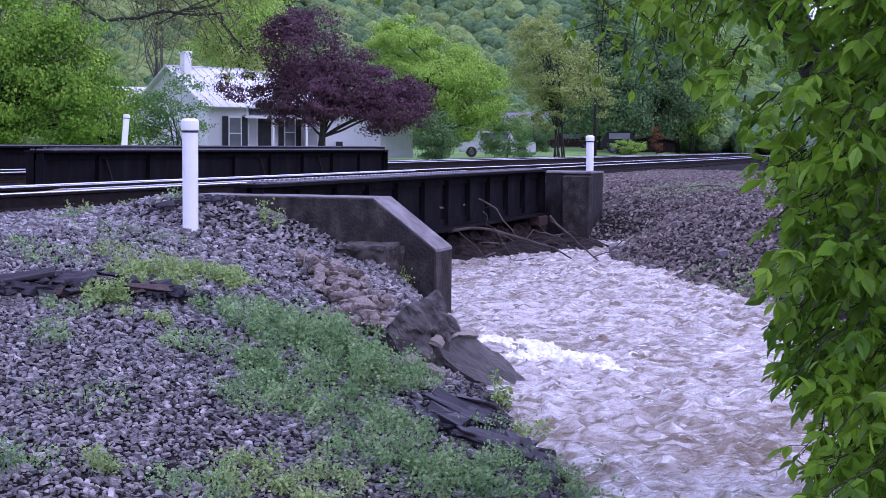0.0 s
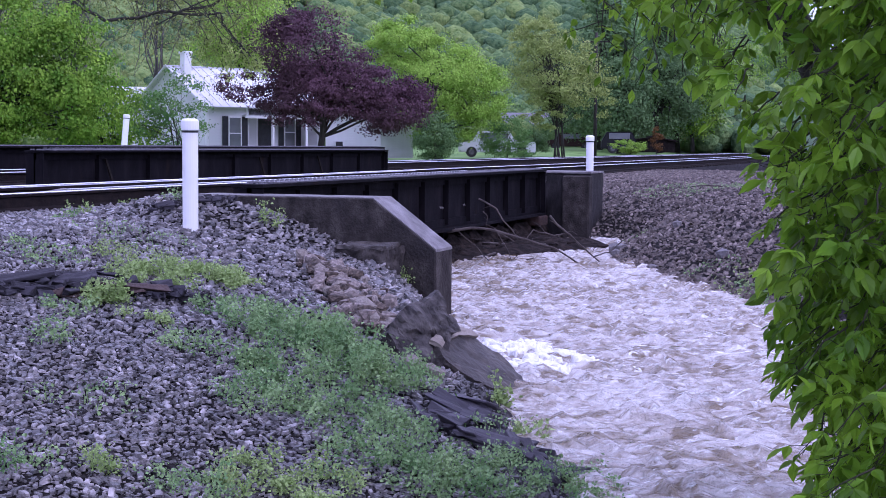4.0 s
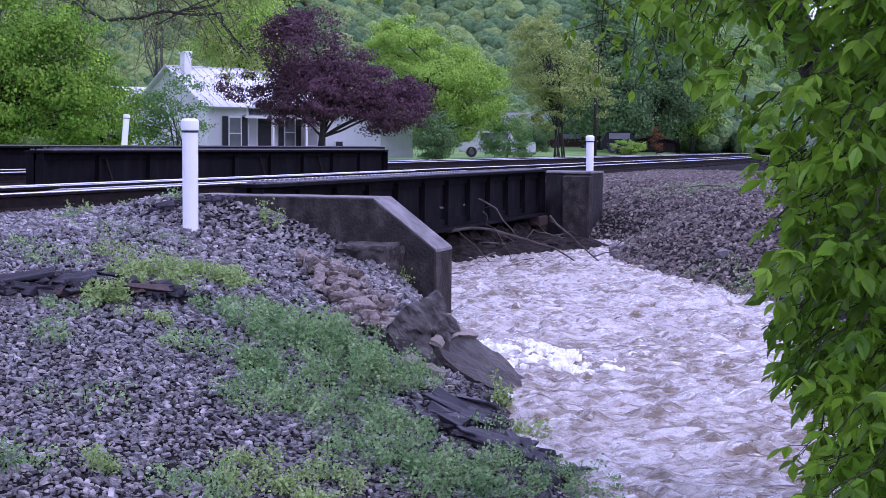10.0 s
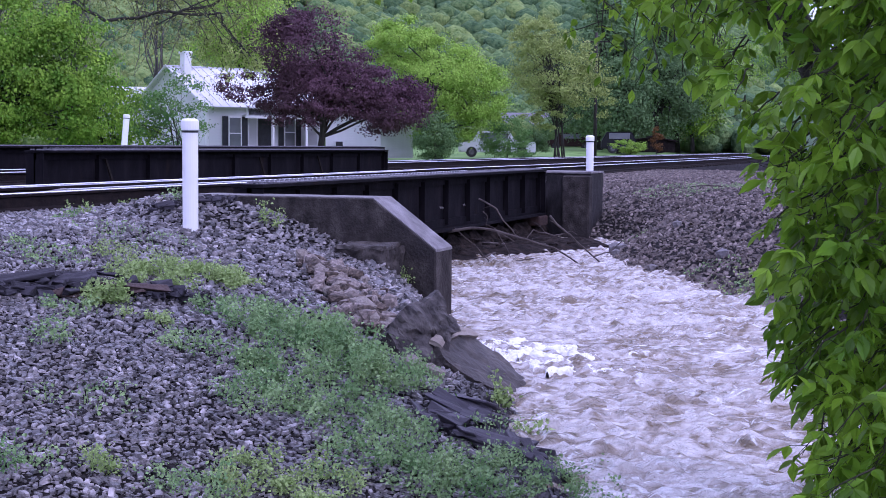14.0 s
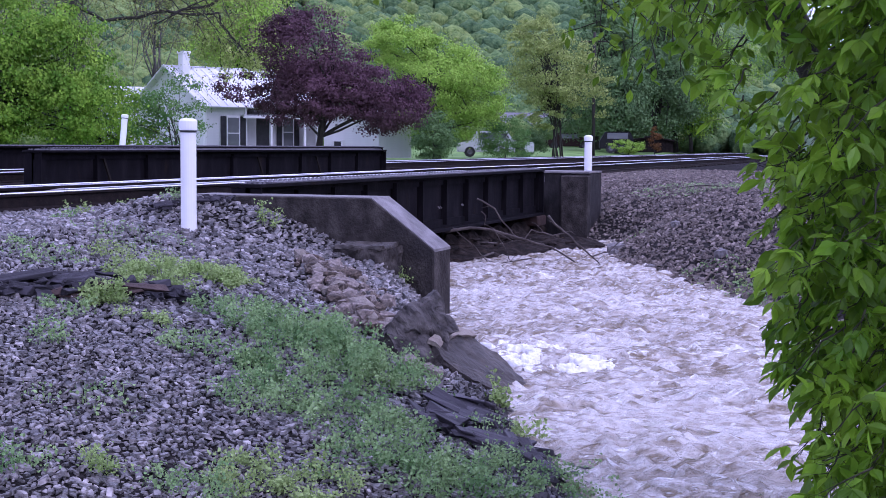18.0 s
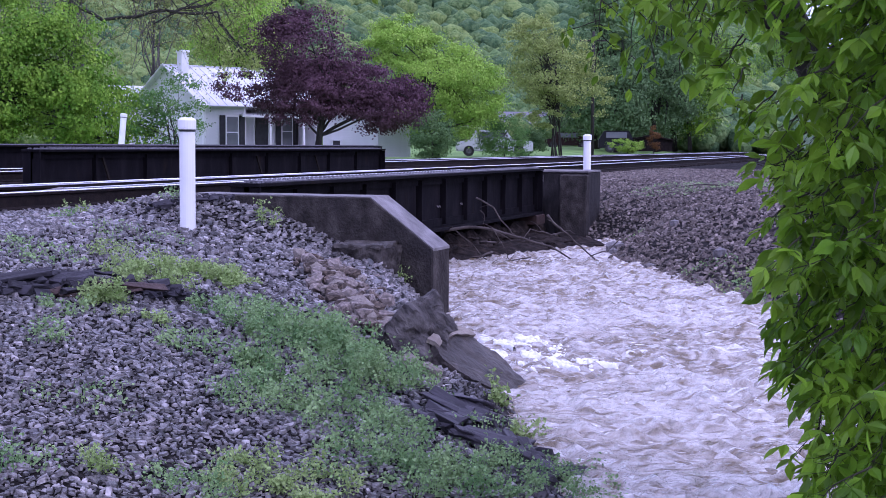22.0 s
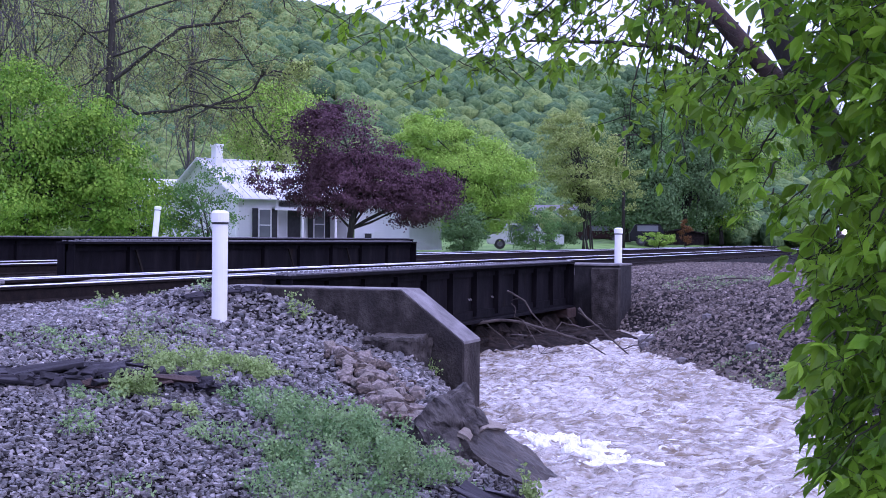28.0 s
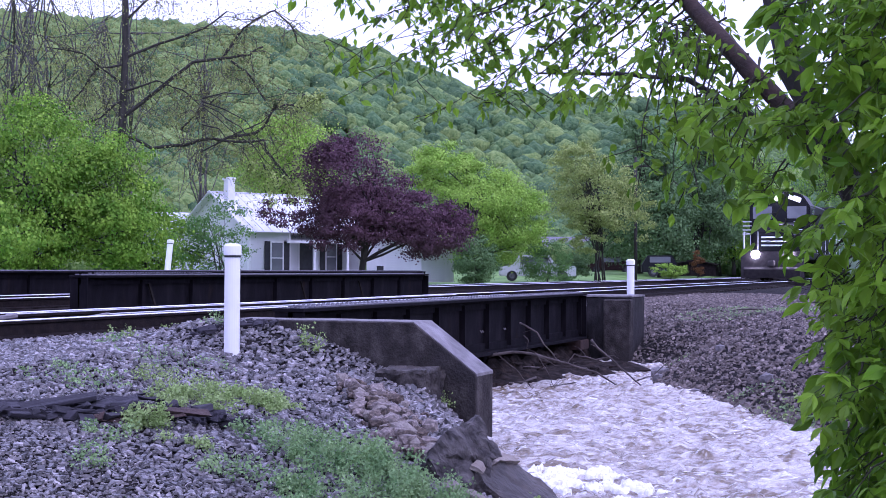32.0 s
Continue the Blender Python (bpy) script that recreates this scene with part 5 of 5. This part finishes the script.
sash_window(house, (1.6, -0.05, 1.55), 0.64, 1.6)
sash_window(house, (6.05, 1.55, 1.65), 0.6, 1.5)
door = block("door", (0.8, 0.06, 2.03), (4.45, 1.55, 1.5), M_SHUTTER, house, label="dark front door")
block("door_frame", (1.0, 0.05, 2.13), (0, 0.03, 0.04), M_TRIM, door)
for x in (0.0, 2.35):
    block("corner_board", (0.13, 0.13, WALL), (x, -0.01, WALL / 2), M_TRIM, house)
chimney = block("chimney", (0.42, 0.46, 5.75), (0.42, 2.7, 2.85), M_WHITEWASH, house, bevel=0.02, label="whitewashed brick chimney")
block("chimney_cap", (0.52, 0.56, 0.14), (0, 0, 2.8), M_WHITEWASH, chimney, bevel=0.02)
rear = thing("house_wing", "rear wing of the house with a tin roof", "house wing", (66.5, 43.3, -0.5), turn=-36.9)
lap_wall(rear, "wall", 5.0, 3.0, (0, 0, 0), 0)
lap_wall(rear, "wall", 4.0, 3.0, (0, 4.0, 0), -90, gable=1.2)
for side in (-1, 1):
    block("roof", (5.6, 2.6, 0.06), (2.5, 2.0 + side * 1.1, 3.62), M_TIN, rear, rot=(-side * 31, 0, 0))

annex = thing("outbuilding", "low whitewashed outbuilding with a grey foundation", "outbuilding", (72.4, 33.4, -0.5), turn=-66)
lap_wall(annex, "front_wall", 3.2, 2.75, (0, 0, 0.25), 0)
lap_wall(annex, "side_wall", 2.6, 2.75, (3.2, 0, 0.25), 40)
block("foundation", (3.2, 0.2, 0.4), (1.6, 0.12, 0.1), M_CONCRETE, annex)
block("roof", (4.6, 4.6, 0.12), (2.2, 1.8, 3.1), M_TIN, annex, rot=(6, 0, 0))
ac = block("air_conditioner", (0.6, 0.35, 0.4), (0.85, -0.15, 1.05), M_TIN, annex, bevel=0.02, label="grey window air conditioner")
block("grille", (0.4, 0.02, 0.28), (-0.05, -0.18, 0), M_SHUTTER, ac)

far_house = thing("far_house", "small grey house far behind the trees", "house", (122, 37.2, 0.1), turn=-60)
lap_wall(far_house, "wall", 5.0, 2.6, (0, 0, 0), 0)
sash_window(far_house, (2.9, -0.05, 1.7), 1.2, 1.0, shutters=False)
block("roof", (5.8, 5.0, 0.15), (2.5, 2.2, 2.95), M_GIRDER_TOP, far_house, rot=(14, 0, 0))
shed = thing("shed", "low brown shed at the edge of the lawn", "shed", (99, 20.9, 0.1), turn=-70)
bm = bmesh.new()
prism(bm, [(0, 0), (3.2, 0), (3.2, 0.8), (1.6, 1.1), (0, 0.8)], 3.0, "y")
part("wall", bm, M_TIE, shed)
for side in (-1, 1):
    block("roof", (1.85, 3.4, 0.08), (1.6 + side * 0.85, 1.5, 0.99), M_TIE, shed, rot=(0, side * 10.6, 0))


def vehicle(label, at, turn, paint, length, height, cabin):
    """A parked car: body with bonnet and cabin, windows, wheels."""
    c = thing("parked_car", label, "car", at, turn=turn)
    h = height
    bm = bmesh.new()
    a, b = cabin
    prism(bm, [(0, 0.3), (0, 0.75 * h * 0.72), (a - 0.35, 0.6 * h), (a, h), (b, h), (b + 0.3, 0.62 * h), (length, 0.58 * h), (length, 0.3)], 1.75, "y")
    bmesh.ops.bevel(bm, geom=list(bm.edges), offset=0.05, segments=2, affect="EDGES")
    part("body", bm, paint, c)
    block("side_window", (b - a - 0.25, 0.02, 0.27 * h), ((a + b) / 2, -0.005, 0.8 * h), M_WINDOW, c)
    for x in (0.8, length - 0.85):
        for y in (0.08, 1.67):
            v, f = tube([(x, y - 0.1, 0.32), (x, y + 0.1, 0.32)], [0.33, 0.33], 16)
            w = part("wheel", mesh_of("wheel", v, f, M_BLACK), None, c)
            v, f = tube([(x, y - 0.11, 0.32), (x, y + 0.11, 0.32)], [0.18, 0.18], 12)
            part("rim", mesh_of("rim", v, f, M_GIRDER_TOP), None, w)
    return c


M_CAR_RED = material("red_car_paint", [(0.022, 0.01, 0.01), (0.03, 0.013, 0.012)], rough=0.7, spec=0.2)
M_CAR_DARK = material("dark_car_paint", [(0.012, 0.012, 0.014), (0.018, 0.018, 0.02)], rough=0.6, spec=0.15)
M_CAR_WHITE = material("white_car_paint", [(0.6, 0.6, 0.62), (0.66, 0.66, 0.68)], rough=0.3)
vehicle("white pickup parked on the lawn beneath the trees", (80.0, 27.8, -0.2), -70, M_CAR_WHITE, 4.8, 1.6, (1.2, 3.2))
vehicle("dark van parked beside the lawn", (93.5, 21.9, 0.05), -75, M_CAR_DARK, 2.4, 1.5, (0.4, 2.1))
vehicle("red car parked under the olive tree", (112.0, 31.0, 0.2), -72, M_CAR_RED, 4.2, 1.45, (1.1, 3.0))

pole = thing("utility_pole", "thin dark wooden utility pole behind the lawn", "utility pole", (88.2, 21.1, -0.2))
v, f = tube([(0, 0, -0.3), (0, 0, 4.2), (0, 0, 8.2)], [0.13, 0.11, 0.09], 10)
part("shaft", mesh_of("shaft", v, f, M_BARK, True), None, pole)
block("cross_arm", (0.1, 1.8, 0.1), (0, 0, 7.6), M_BARK, pole, rot=(0, 0, 20))

for x, w in ((17.05, 0.16), (17.3, 0.1), (18.0, 0.12)):
    for k in range(4):
        block("paint_mark", (w * 0.3, 0.004, 0.012), (x - 11.66 + k * w * 0.25, -0.018, -0.44 - 0.014 * (k % 2)), M_CONCRETE_TOP, near_girder, rot=(0, 20 - 40 * (k % 2), 0))

# ---------------------------------------------------------------- the leaning tree over the water, close to the camera
near_tree = thing("tree", "leafy box elder leaning over the water with hanging branches", "tree", (0, 0, 0))
tr = random.Random(5)
stem = [(6.05, 0.0, -1.6), (6.15, 0.14, -0.6), (6.2, 0.24, 0.05), (6.2, 0.40, 0.62), (6.18, 0.60, 1.08), (6.15, 0.77, 1.40), (6.28, 0.86, 1.76), (6.4, 0.92, 2.5), (6.5, 0.9, 3.4)]
part("trunk", mesh_of("trunk", *tube(stem, [0.10, 0.09, 0.08, 0.07, 0.066, 0.062, 0.058, 0.045, 0.02], 12), M_BARK, True), None, near_tree)
limb = [(6.2, 0.53, 0.92), (6.3, 0.74, 1.16), (6.38, 0.97, 1.41), (6.6, 1.17, 1.64), (6.87, 1.40, 1.9), (7.1, 1.8, 2.2), (7.2, 2.4, 2.45)]
part("limb", mesh_of("limb", *tube(limb, [0.05, 0.048, 0.046, 0.043, 0.04, 0.03, 0.012], 10), M_BARK_RED, True), None, near_tree, "reddish-brown limb")
limb = [(6.2, 0.66, 1.02), (6.3, 0.95, 1.2), (6.5, 1.3, 1.42), (6.75, 1.7, 1.5), (6.9, 2.2, 1.55)]
part("limb", mesh_of("limb", *tube(limb, [0.02, 0.018, 0.015, 0.011, 0.005], 8), M_BARK, True), None, near_tree, "thin dark limb")
tips = []


def bough(path, width, side_twigs, reach, drop, leaf_steps, leaf_gap=0.05):
    """A thin branch with side twigs; remembers where the leaves go."""
    pts = [Vector(p) for p in path]
    twigs = []
    twigs.append(tube(pts, [width * (1 - 0.85 * i / (len(pts) - 1)) for i in range(len(pts))], 6))
    for k in range(side_twigs):
        i = tr.randint(0, len(pts) - 2)
        p = pts[i].lerp(pts[i + 1], tr.random())
        q = p + Vector((tr.uniform(-1, 1), tr.uniform(-1, 1), tr.uniform(-0.5, 0.5) - drop)).normalized() * reach * tr.uniform(0.5, 1.1)
        line = wander(p, q, 0.03 * reach, 4, tr)
        twigs.append(tube(line, [0.003, 0.0026, 0.0022, 0.0018, 0.0012], 4))
        for s in range(leaf_steps):
            j = tr.randint(0, 3)
            tips.append(line[j].lerp(line[j + 1], tr.random()) + Vector((tr.gauss(0, leaf_gap * 0.5), tr.gauss(0, leaf_gap * 0.5), tr.gauss(0, leaf_gap * 0.5))))
    part("branch", mesh_of("branch", *merge(twigs), M_TWIG, True), None, near_tree)


# a point at this azimuth and elevation from the camera, in degrees
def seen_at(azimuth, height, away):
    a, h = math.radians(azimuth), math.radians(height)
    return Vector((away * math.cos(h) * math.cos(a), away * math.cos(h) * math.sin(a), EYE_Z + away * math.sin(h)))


compound = []                             # the place and the way of each compound leaf


def spray(end, reach, count, width=0.004, rise=0.3):
    """A twig that hangs down to its end, with compound leaves along it."""
    start = end + Vector((tr.uniform(0.0, 0.25), -tr.uniform(0.05, 0.28), tr.uniform(0.4, 1.0) * rise)) * reach * 2.2
    line = wander(start, end, 0.02, 5, tr)
    stalks = [tube(line, [width, width * 0.9, width * 0.75, width * 0.6, width * 0.45, width * 0.3], 5)]
    for n in range(count):
        u = (n + tr.random()) / count
        k = min(4, int(u * 5))
        p = line[k].lerp(line[k + 1], u * 5 - k)
        out = Vector((tr.gauss(-0.25, 0.6), tr.gauss(0.15, 0.6), tr.gauss(-0.25, 0.35))).normalized()
        q = p + out * tr.uniform(0.03, 0.08)
        stalks.append(tube([p, q], [0.0016, 0.0012], 3))
        compound.append((q, (out + Vector((0, 0, -0.55))).normalized()))
    part("branch", mesh_of("branch", *merge(stalks), M_TWIG, True), None, near_tree)


# the hanging side of the crown: its edge from the camera, azimuth by elevation in degrees
EDGE_ELEVATION = [-16, -14.1, -12.3, -8.9, -6.8, -4.6, -3.4, -2.0, 0.0, 1.4, 2.9, 6.0, 12.0]
EDGE_AZIMUTH = [2.6, 4.2, 6.0, 6.1, 6.1, 6.0, 6.2, 7.3, 7.9, 8.5, 8.7, 8.8, 8.7]
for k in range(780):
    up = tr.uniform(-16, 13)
    far = float(np.interp(up, EDGE_ELEVATION, EDGE_AZIMUTH))
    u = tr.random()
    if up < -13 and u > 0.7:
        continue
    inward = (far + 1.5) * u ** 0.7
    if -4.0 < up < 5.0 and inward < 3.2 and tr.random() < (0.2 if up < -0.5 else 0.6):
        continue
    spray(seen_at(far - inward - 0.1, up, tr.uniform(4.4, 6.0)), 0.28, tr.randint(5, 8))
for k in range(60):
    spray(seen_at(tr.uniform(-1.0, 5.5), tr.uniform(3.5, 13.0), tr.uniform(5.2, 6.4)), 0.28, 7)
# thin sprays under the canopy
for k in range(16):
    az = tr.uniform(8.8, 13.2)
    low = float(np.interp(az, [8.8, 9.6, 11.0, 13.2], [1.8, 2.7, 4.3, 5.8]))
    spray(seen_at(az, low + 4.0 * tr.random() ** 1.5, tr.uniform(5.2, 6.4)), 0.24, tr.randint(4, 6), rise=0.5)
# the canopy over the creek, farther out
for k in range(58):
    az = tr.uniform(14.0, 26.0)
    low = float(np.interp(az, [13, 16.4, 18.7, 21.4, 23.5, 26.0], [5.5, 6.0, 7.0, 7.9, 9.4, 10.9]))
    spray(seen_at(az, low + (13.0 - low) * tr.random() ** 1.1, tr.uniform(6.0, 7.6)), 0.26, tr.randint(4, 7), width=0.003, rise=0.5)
# unseen upper crown, added to shade the hanging leaves below
for k in range(120):
    x0 = tr.uniform(4.6, 8.0)
    spray(Vector((x0, tr.uniform(-1.2, 1.3), 0.75 + 0.27 * x0 + tr.uniform(0, 1.8))), 0.4, 9)
node = np.array([tuple(p) for p, w in compound])
way = np.array([tuple(w) for p, w in compound])
turn_axis = np.cross(way, np.array([0, 0, 1.0]))
turn_axis /= np.linalg.norm(turn_axis, axis=1)[:, None] + 1e-6
heading = np.concatenate([way, way * 0.62 + turn_axis * 0.78, way * 0.62 - turn_axis * 0.78])
leaf_len = rng.uniform(0.05, 0.102, len(node)) * np.where(node[:, 1] > 1.35, 0.75, 1.0)
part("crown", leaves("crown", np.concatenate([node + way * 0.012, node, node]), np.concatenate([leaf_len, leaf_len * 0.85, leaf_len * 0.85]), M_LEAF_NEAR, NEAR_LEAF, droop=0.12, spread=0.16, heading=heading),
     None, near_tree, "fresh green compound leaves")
for k in range(9):
    t = k / 8
    x0 = 5.9 + 0.5 * tr.random()
    e = (x0, x0 * math.tan(math.radians(8.6 + 4.4 * t)), 1.22 - 0.32 * tr.random() - 0.1 * math.sin(3 * t))
    bough(wander((6.45, 0.95 + 0.45 * t, 1.5 + 0.2 * t), e, 0.04, 6, tr), 0.007, 10, 0.2, 0.45, 6)
# the canopy over the creek
for k in range(26):
    t = (k % 13) / 12
    high = 0.0 if k < 13 else 0.28
    b = (6.3 + 0.6 * t, 3.22 - 1.9 * t, 1.70 - 0.42 * math.sin(math.pi * min(1, t * 1.05)) ** 1.5 + high + tr.uniform(-0.06, 0.06))
    a = (6.9 + 0.1 * t, 1.9 - 0.7 * t, 2.15 - 0.35 * t + high)
    bough(wander(a, b, 0.05, 7, tr), 0.007, 17 if t < 0.35 else 10, 0.30, 0.3, 6 if t < 0.35 else 5)
tips = np.array([tuple(t) for t in tips])
part("crown", leaves("crown", tips, rng.uniform(0.042, 0.078, len(tips)), M_LEAF_NEAR, NEAR_LEAF, droop=0.8, spread=0.8), None, near_tree, "small hanging leaves of the canopy")

# ---------------------------------------------------------------- the locomotive: x runs forward from the rear of its front pilot
M_LOCO = material("black_locomotive_paint", [(0.007, 0.007, 0.008), (0.013, 0.013, 0.015)], scale=2, rough=0.5, spec=0.2)
M_LOCO_GREY = material("dusty_underframe", [(0.025, 0.02, 0.022), (0.05, 0.042, 0.042)], scale=5, rough=0.8)
M_STRIPE = material("white_stripe", [(0.75, 0.75, 0.75), (0.8, 0.8, 0.8)], rough=0.4)
M_LAMP = glow("lit_lamp", (1.0, 0.97, 0.93), 60)
M_LAMP_DIM = glow("lit_number_board", (1.0, 0.98, 0.96), 1.1)
loco = thing("locomotive", "black diesel locomotive with white stripes and lit headlights", "locomotive", (500, TRACK_NEAR, 0))
block("underframe", (21.0, 2.9, 0.35), (-10.6, 0, 1.25), M_LOCO, loco, bevel=0.04)
bm = bmesh.new()
prism(bm, [(-1.5, 0.15), (1.5, 0.15), (1.5, 1.45), (-1.5, 1.45)], 0.25, "x")
part("pilot", bm, M_LOCO_GREY, loco, "dusty steel pilot plate").matrix_basis = pose(-0.2, 0, 0)
block("plow", (0.3, 2.7, 0.5), (0.12, 0, 0.42), M_LOCO_GREY, loco, rot=(0, 25, 0), bevel=0.03)
block("coupler", (0.6, 0.3, 0.3), (0.3, 0, 0.85), M_LOCO_GREY, loco, bevel=0.05)
bm = bmesh.new()
prism(bm, [(-2.7, 1.45), (-0.55, 1.45), (-0.5, 2.35), (-0.75, 2.75), (-2.7, 2.95)], 1.9, "y")
bmesh.ops.bevel(bm, geom=list(bm.edges), offset=0.08, segments=2, affect="EDGES")
part("nose", bm, M_LOCO, loco, "short black nose").matrix_basis = pose(0, -0.95, 0)
bm = bmesh.new()
prism(bm, [(-1.5, 1.45), (1.5, 1.45), (1.5, 3.75), (1.1, 4.35), (0.5, 4.55), (-0.5, 4.55), (-1.1, 4.35), (-1.5, 3.75)], 2.4, "x")
bmesh.ops.bevel(bm, geom=list(bm.edges), offset=0.05, segments=2, affect="EDGES")
cab = part("cab", bm, M_LOCO, loco, "wide black driver's cab")
cab.matrix_basis = pose(-5.0, 0, 0)
for y in (-0.85, 0.85):
    block("windscreen", (0.03, 0.95, 0.62), (2.405, y, 3.45), M_WINDOW, cab, bevel=0.008)
    block("number_board", (0.05, 0.62, 0.24), (2.41, y * 0.88, 4.16), M_LAMP_DIM, cab, rot=(y * -24, 0, 0), label="lit white number board")
    block("side_window", (0.9, 0.02, 0.6), (1.2, y * 1.775, 3.3), M_WINDOW, cab)
# headlight discs are widened: the glare is put into their radius
for y in (-0.14, 0.14):
    v, f = tube([(2.38, y, 4.2), (2.46, y, 4.2)], [0.16, 0.16], 14)
    part("headlight", mesh_of("headlight", v, f, M_LAMP), None, cab, "bright round headlight")
block("headlight_housing", (0.06, 0.5, 0.3), (2.39, 0, 4.2), M_LOCO, cab, bevel=0.02)
# ditch light discs are larger than the lenses, to include their glare
for y in (-0.8, 0.8):
    v, f = tube([(0.02, y, 1.3), (0.12, y, 1.3)], [0.2, 0.2], 16)
    part("ditch_light", mesh_of("ditch_light", v, f, M_LAMP), None, loco, "bright ditch light")
    block("ditch_light_box", (0.12, 0.32, 0.32), (0.0, y, 1.3), M_LOCO, loco, bevel=0.02)
block("long_hood", (14.8, 1.8, 2.75), (-12.5, 0, 2.8), M_LOCO, loco, bevel=0.1)
block("radiator", (3.2, 2.9, 0.7), (-17.8, 0, 3.95), M_LOCO, loco, bevel=0.08)
block("fuel_tank", (5.5, 2.7, 0.75), (-10.5, 0, 0.75), M_LOCO, loco, bevel=0.12)
for k in range(4):
    for y in (-1.22, 1.22):
        block("step_edge", (0.06, 0.42, 0.045), (-0.02, y, 2.3 + k * 0.2), M_STRIPE, loco, rot=(0, 0, 0), label="white step edge")
for k in range(3):
    block("stripe", (0.012, 1.2, 0.075), (-0.47, 0, 1.75 + k * 0.2), M_STRIPE, loco, label="white nose stripe")
for y in (-1.42, 1.42):
    for k in range(10):
        block("handrail_post", (0.03, 0.03, 0.95), (-0.3 - k * 2.1, y, 1.9), M_STRIPE, loco)
    block("handrail", (19.5, 0.03, 0.03), (-10.0, y, 2.38), M_STRIPE, loco, label="white handrail")
for y in (-1.35, -0.7, 0.7, 1.35):
    block("handrail_post", (0.03, 0.03, 0.95), (-0.08, y, 1.95), M_STRIPE, loco)
for x0 in (-3.6, -17.4):
    truck = block("truck_frame", (4.6, 2.4, 0.35), (x0, 0, 0.62), M_LOCO_GREY, loco, bevel=0.05)
    for k in (-1.7, 0, 1.7):
        for y in (-0.75, 0.75):
            v, f = tube([(k, y - 0.07, -0.11), (k, y + 0.07, -0.11)], [0.51, 0.51], 22)
            part("wheel", mesh_of("wheel", v, f, M_RUST), None, truck)

# ---------------------------------------------------------------- foam thrown up at the slab
M_FOAM = material("churned_foam", [(0.5, 0.47, 0.45), (0.85, 0.84, 0.84), (0.92, 0.92, 0.92)], scale=12, rough=0.5, bump=0.6, bump_scale=50, detail=8)
foam = []
for k in range(60):
    n = 24
    half = tr.uniform(0.05, 0.17)
    g = np.linspace(-1, 1, n)
    A, B = np.meshgrid(g, g, indexing="ij")
    d = np.sqrt(A * A + B * B) * (1 + 0.6 * wave_noise(A * 3, B * 3, 1.8, 200 + k))
    z = half * (0.05 * np.clip(1 - d * d, -1.8, 1) + 0.12 * wave_noise(A, B, 5, 300 + k) + 0.12 * wave_noise(A, B, 14, 400 + k)) - 0.012 - 0.35 * np.clip(d - 0.65, 0, 1)
    f = [(i * n + j, (i + 1) * n + j, (i + 1) * n + j + 1, i * n + j + 1) for i in range(n - 1) for j in range(n - 1)]
    ob = new("foam_crest", mesh_of("foam_crest", np.stack([A * half * tr.uniform(0.9, 1.8), B * half * tr.uniform(0.45, 0.9), z], -1).reshape(-1, 3), f, M_FOAM, True))
    tagged(ob, "white foaming crest churning beside the broken slab", "foam", "foam crests")
    foam.append((ob, tr.uniform(0, 6.283), tr.uniform(0.5, 0.9), tr.uniform(0, 1), tr.uniform(-0.45, 0.4)))


def motions():
    ticks = [0.0, 0.1] + [float(t) for t in range(1, 32)] + [31.9, 32.0]
    walk(loco, [(t, pose(67.4 + 15.2 * (32 - t), TRACK_NEAR, 0, 0, 0, 180)) for t in ticks])
    walk(water_fast, [(t, along_creek(-86 + 2.1 * t)) for t in ticks])
    walk(water_slow, [(t, along_creek(-68 + 1.5 * t)) for t in ticks])
    for ob, phase, period, start, side in foam:
        rows = []
        for k in range(65):
            t = k * 0.5
            s = (t / (period * 4) + phase) % 1.0
            p = np.array([10.5, 3.35]) + FLOW * (2.1 * s) + ACROSS * (side * (0.5 + 0.5 * s) - 0.3 * s)
            z = WATER_Z + 0.012 + 0.025 * math.sin(math.pi * s) + 0.015 * math.sin(7 * t + phase) - (0.12 if s < 0.12 or s > 0.9 else 0)
            rows.append((t, pose(p[0], p[1], z, 4 * math.sin(3 * t + phase), 5 * math.cos(4 * t + phase), FLOW_TURN + 25 * math.sin(t + phase))))
        walk(ob, rows)


motions()
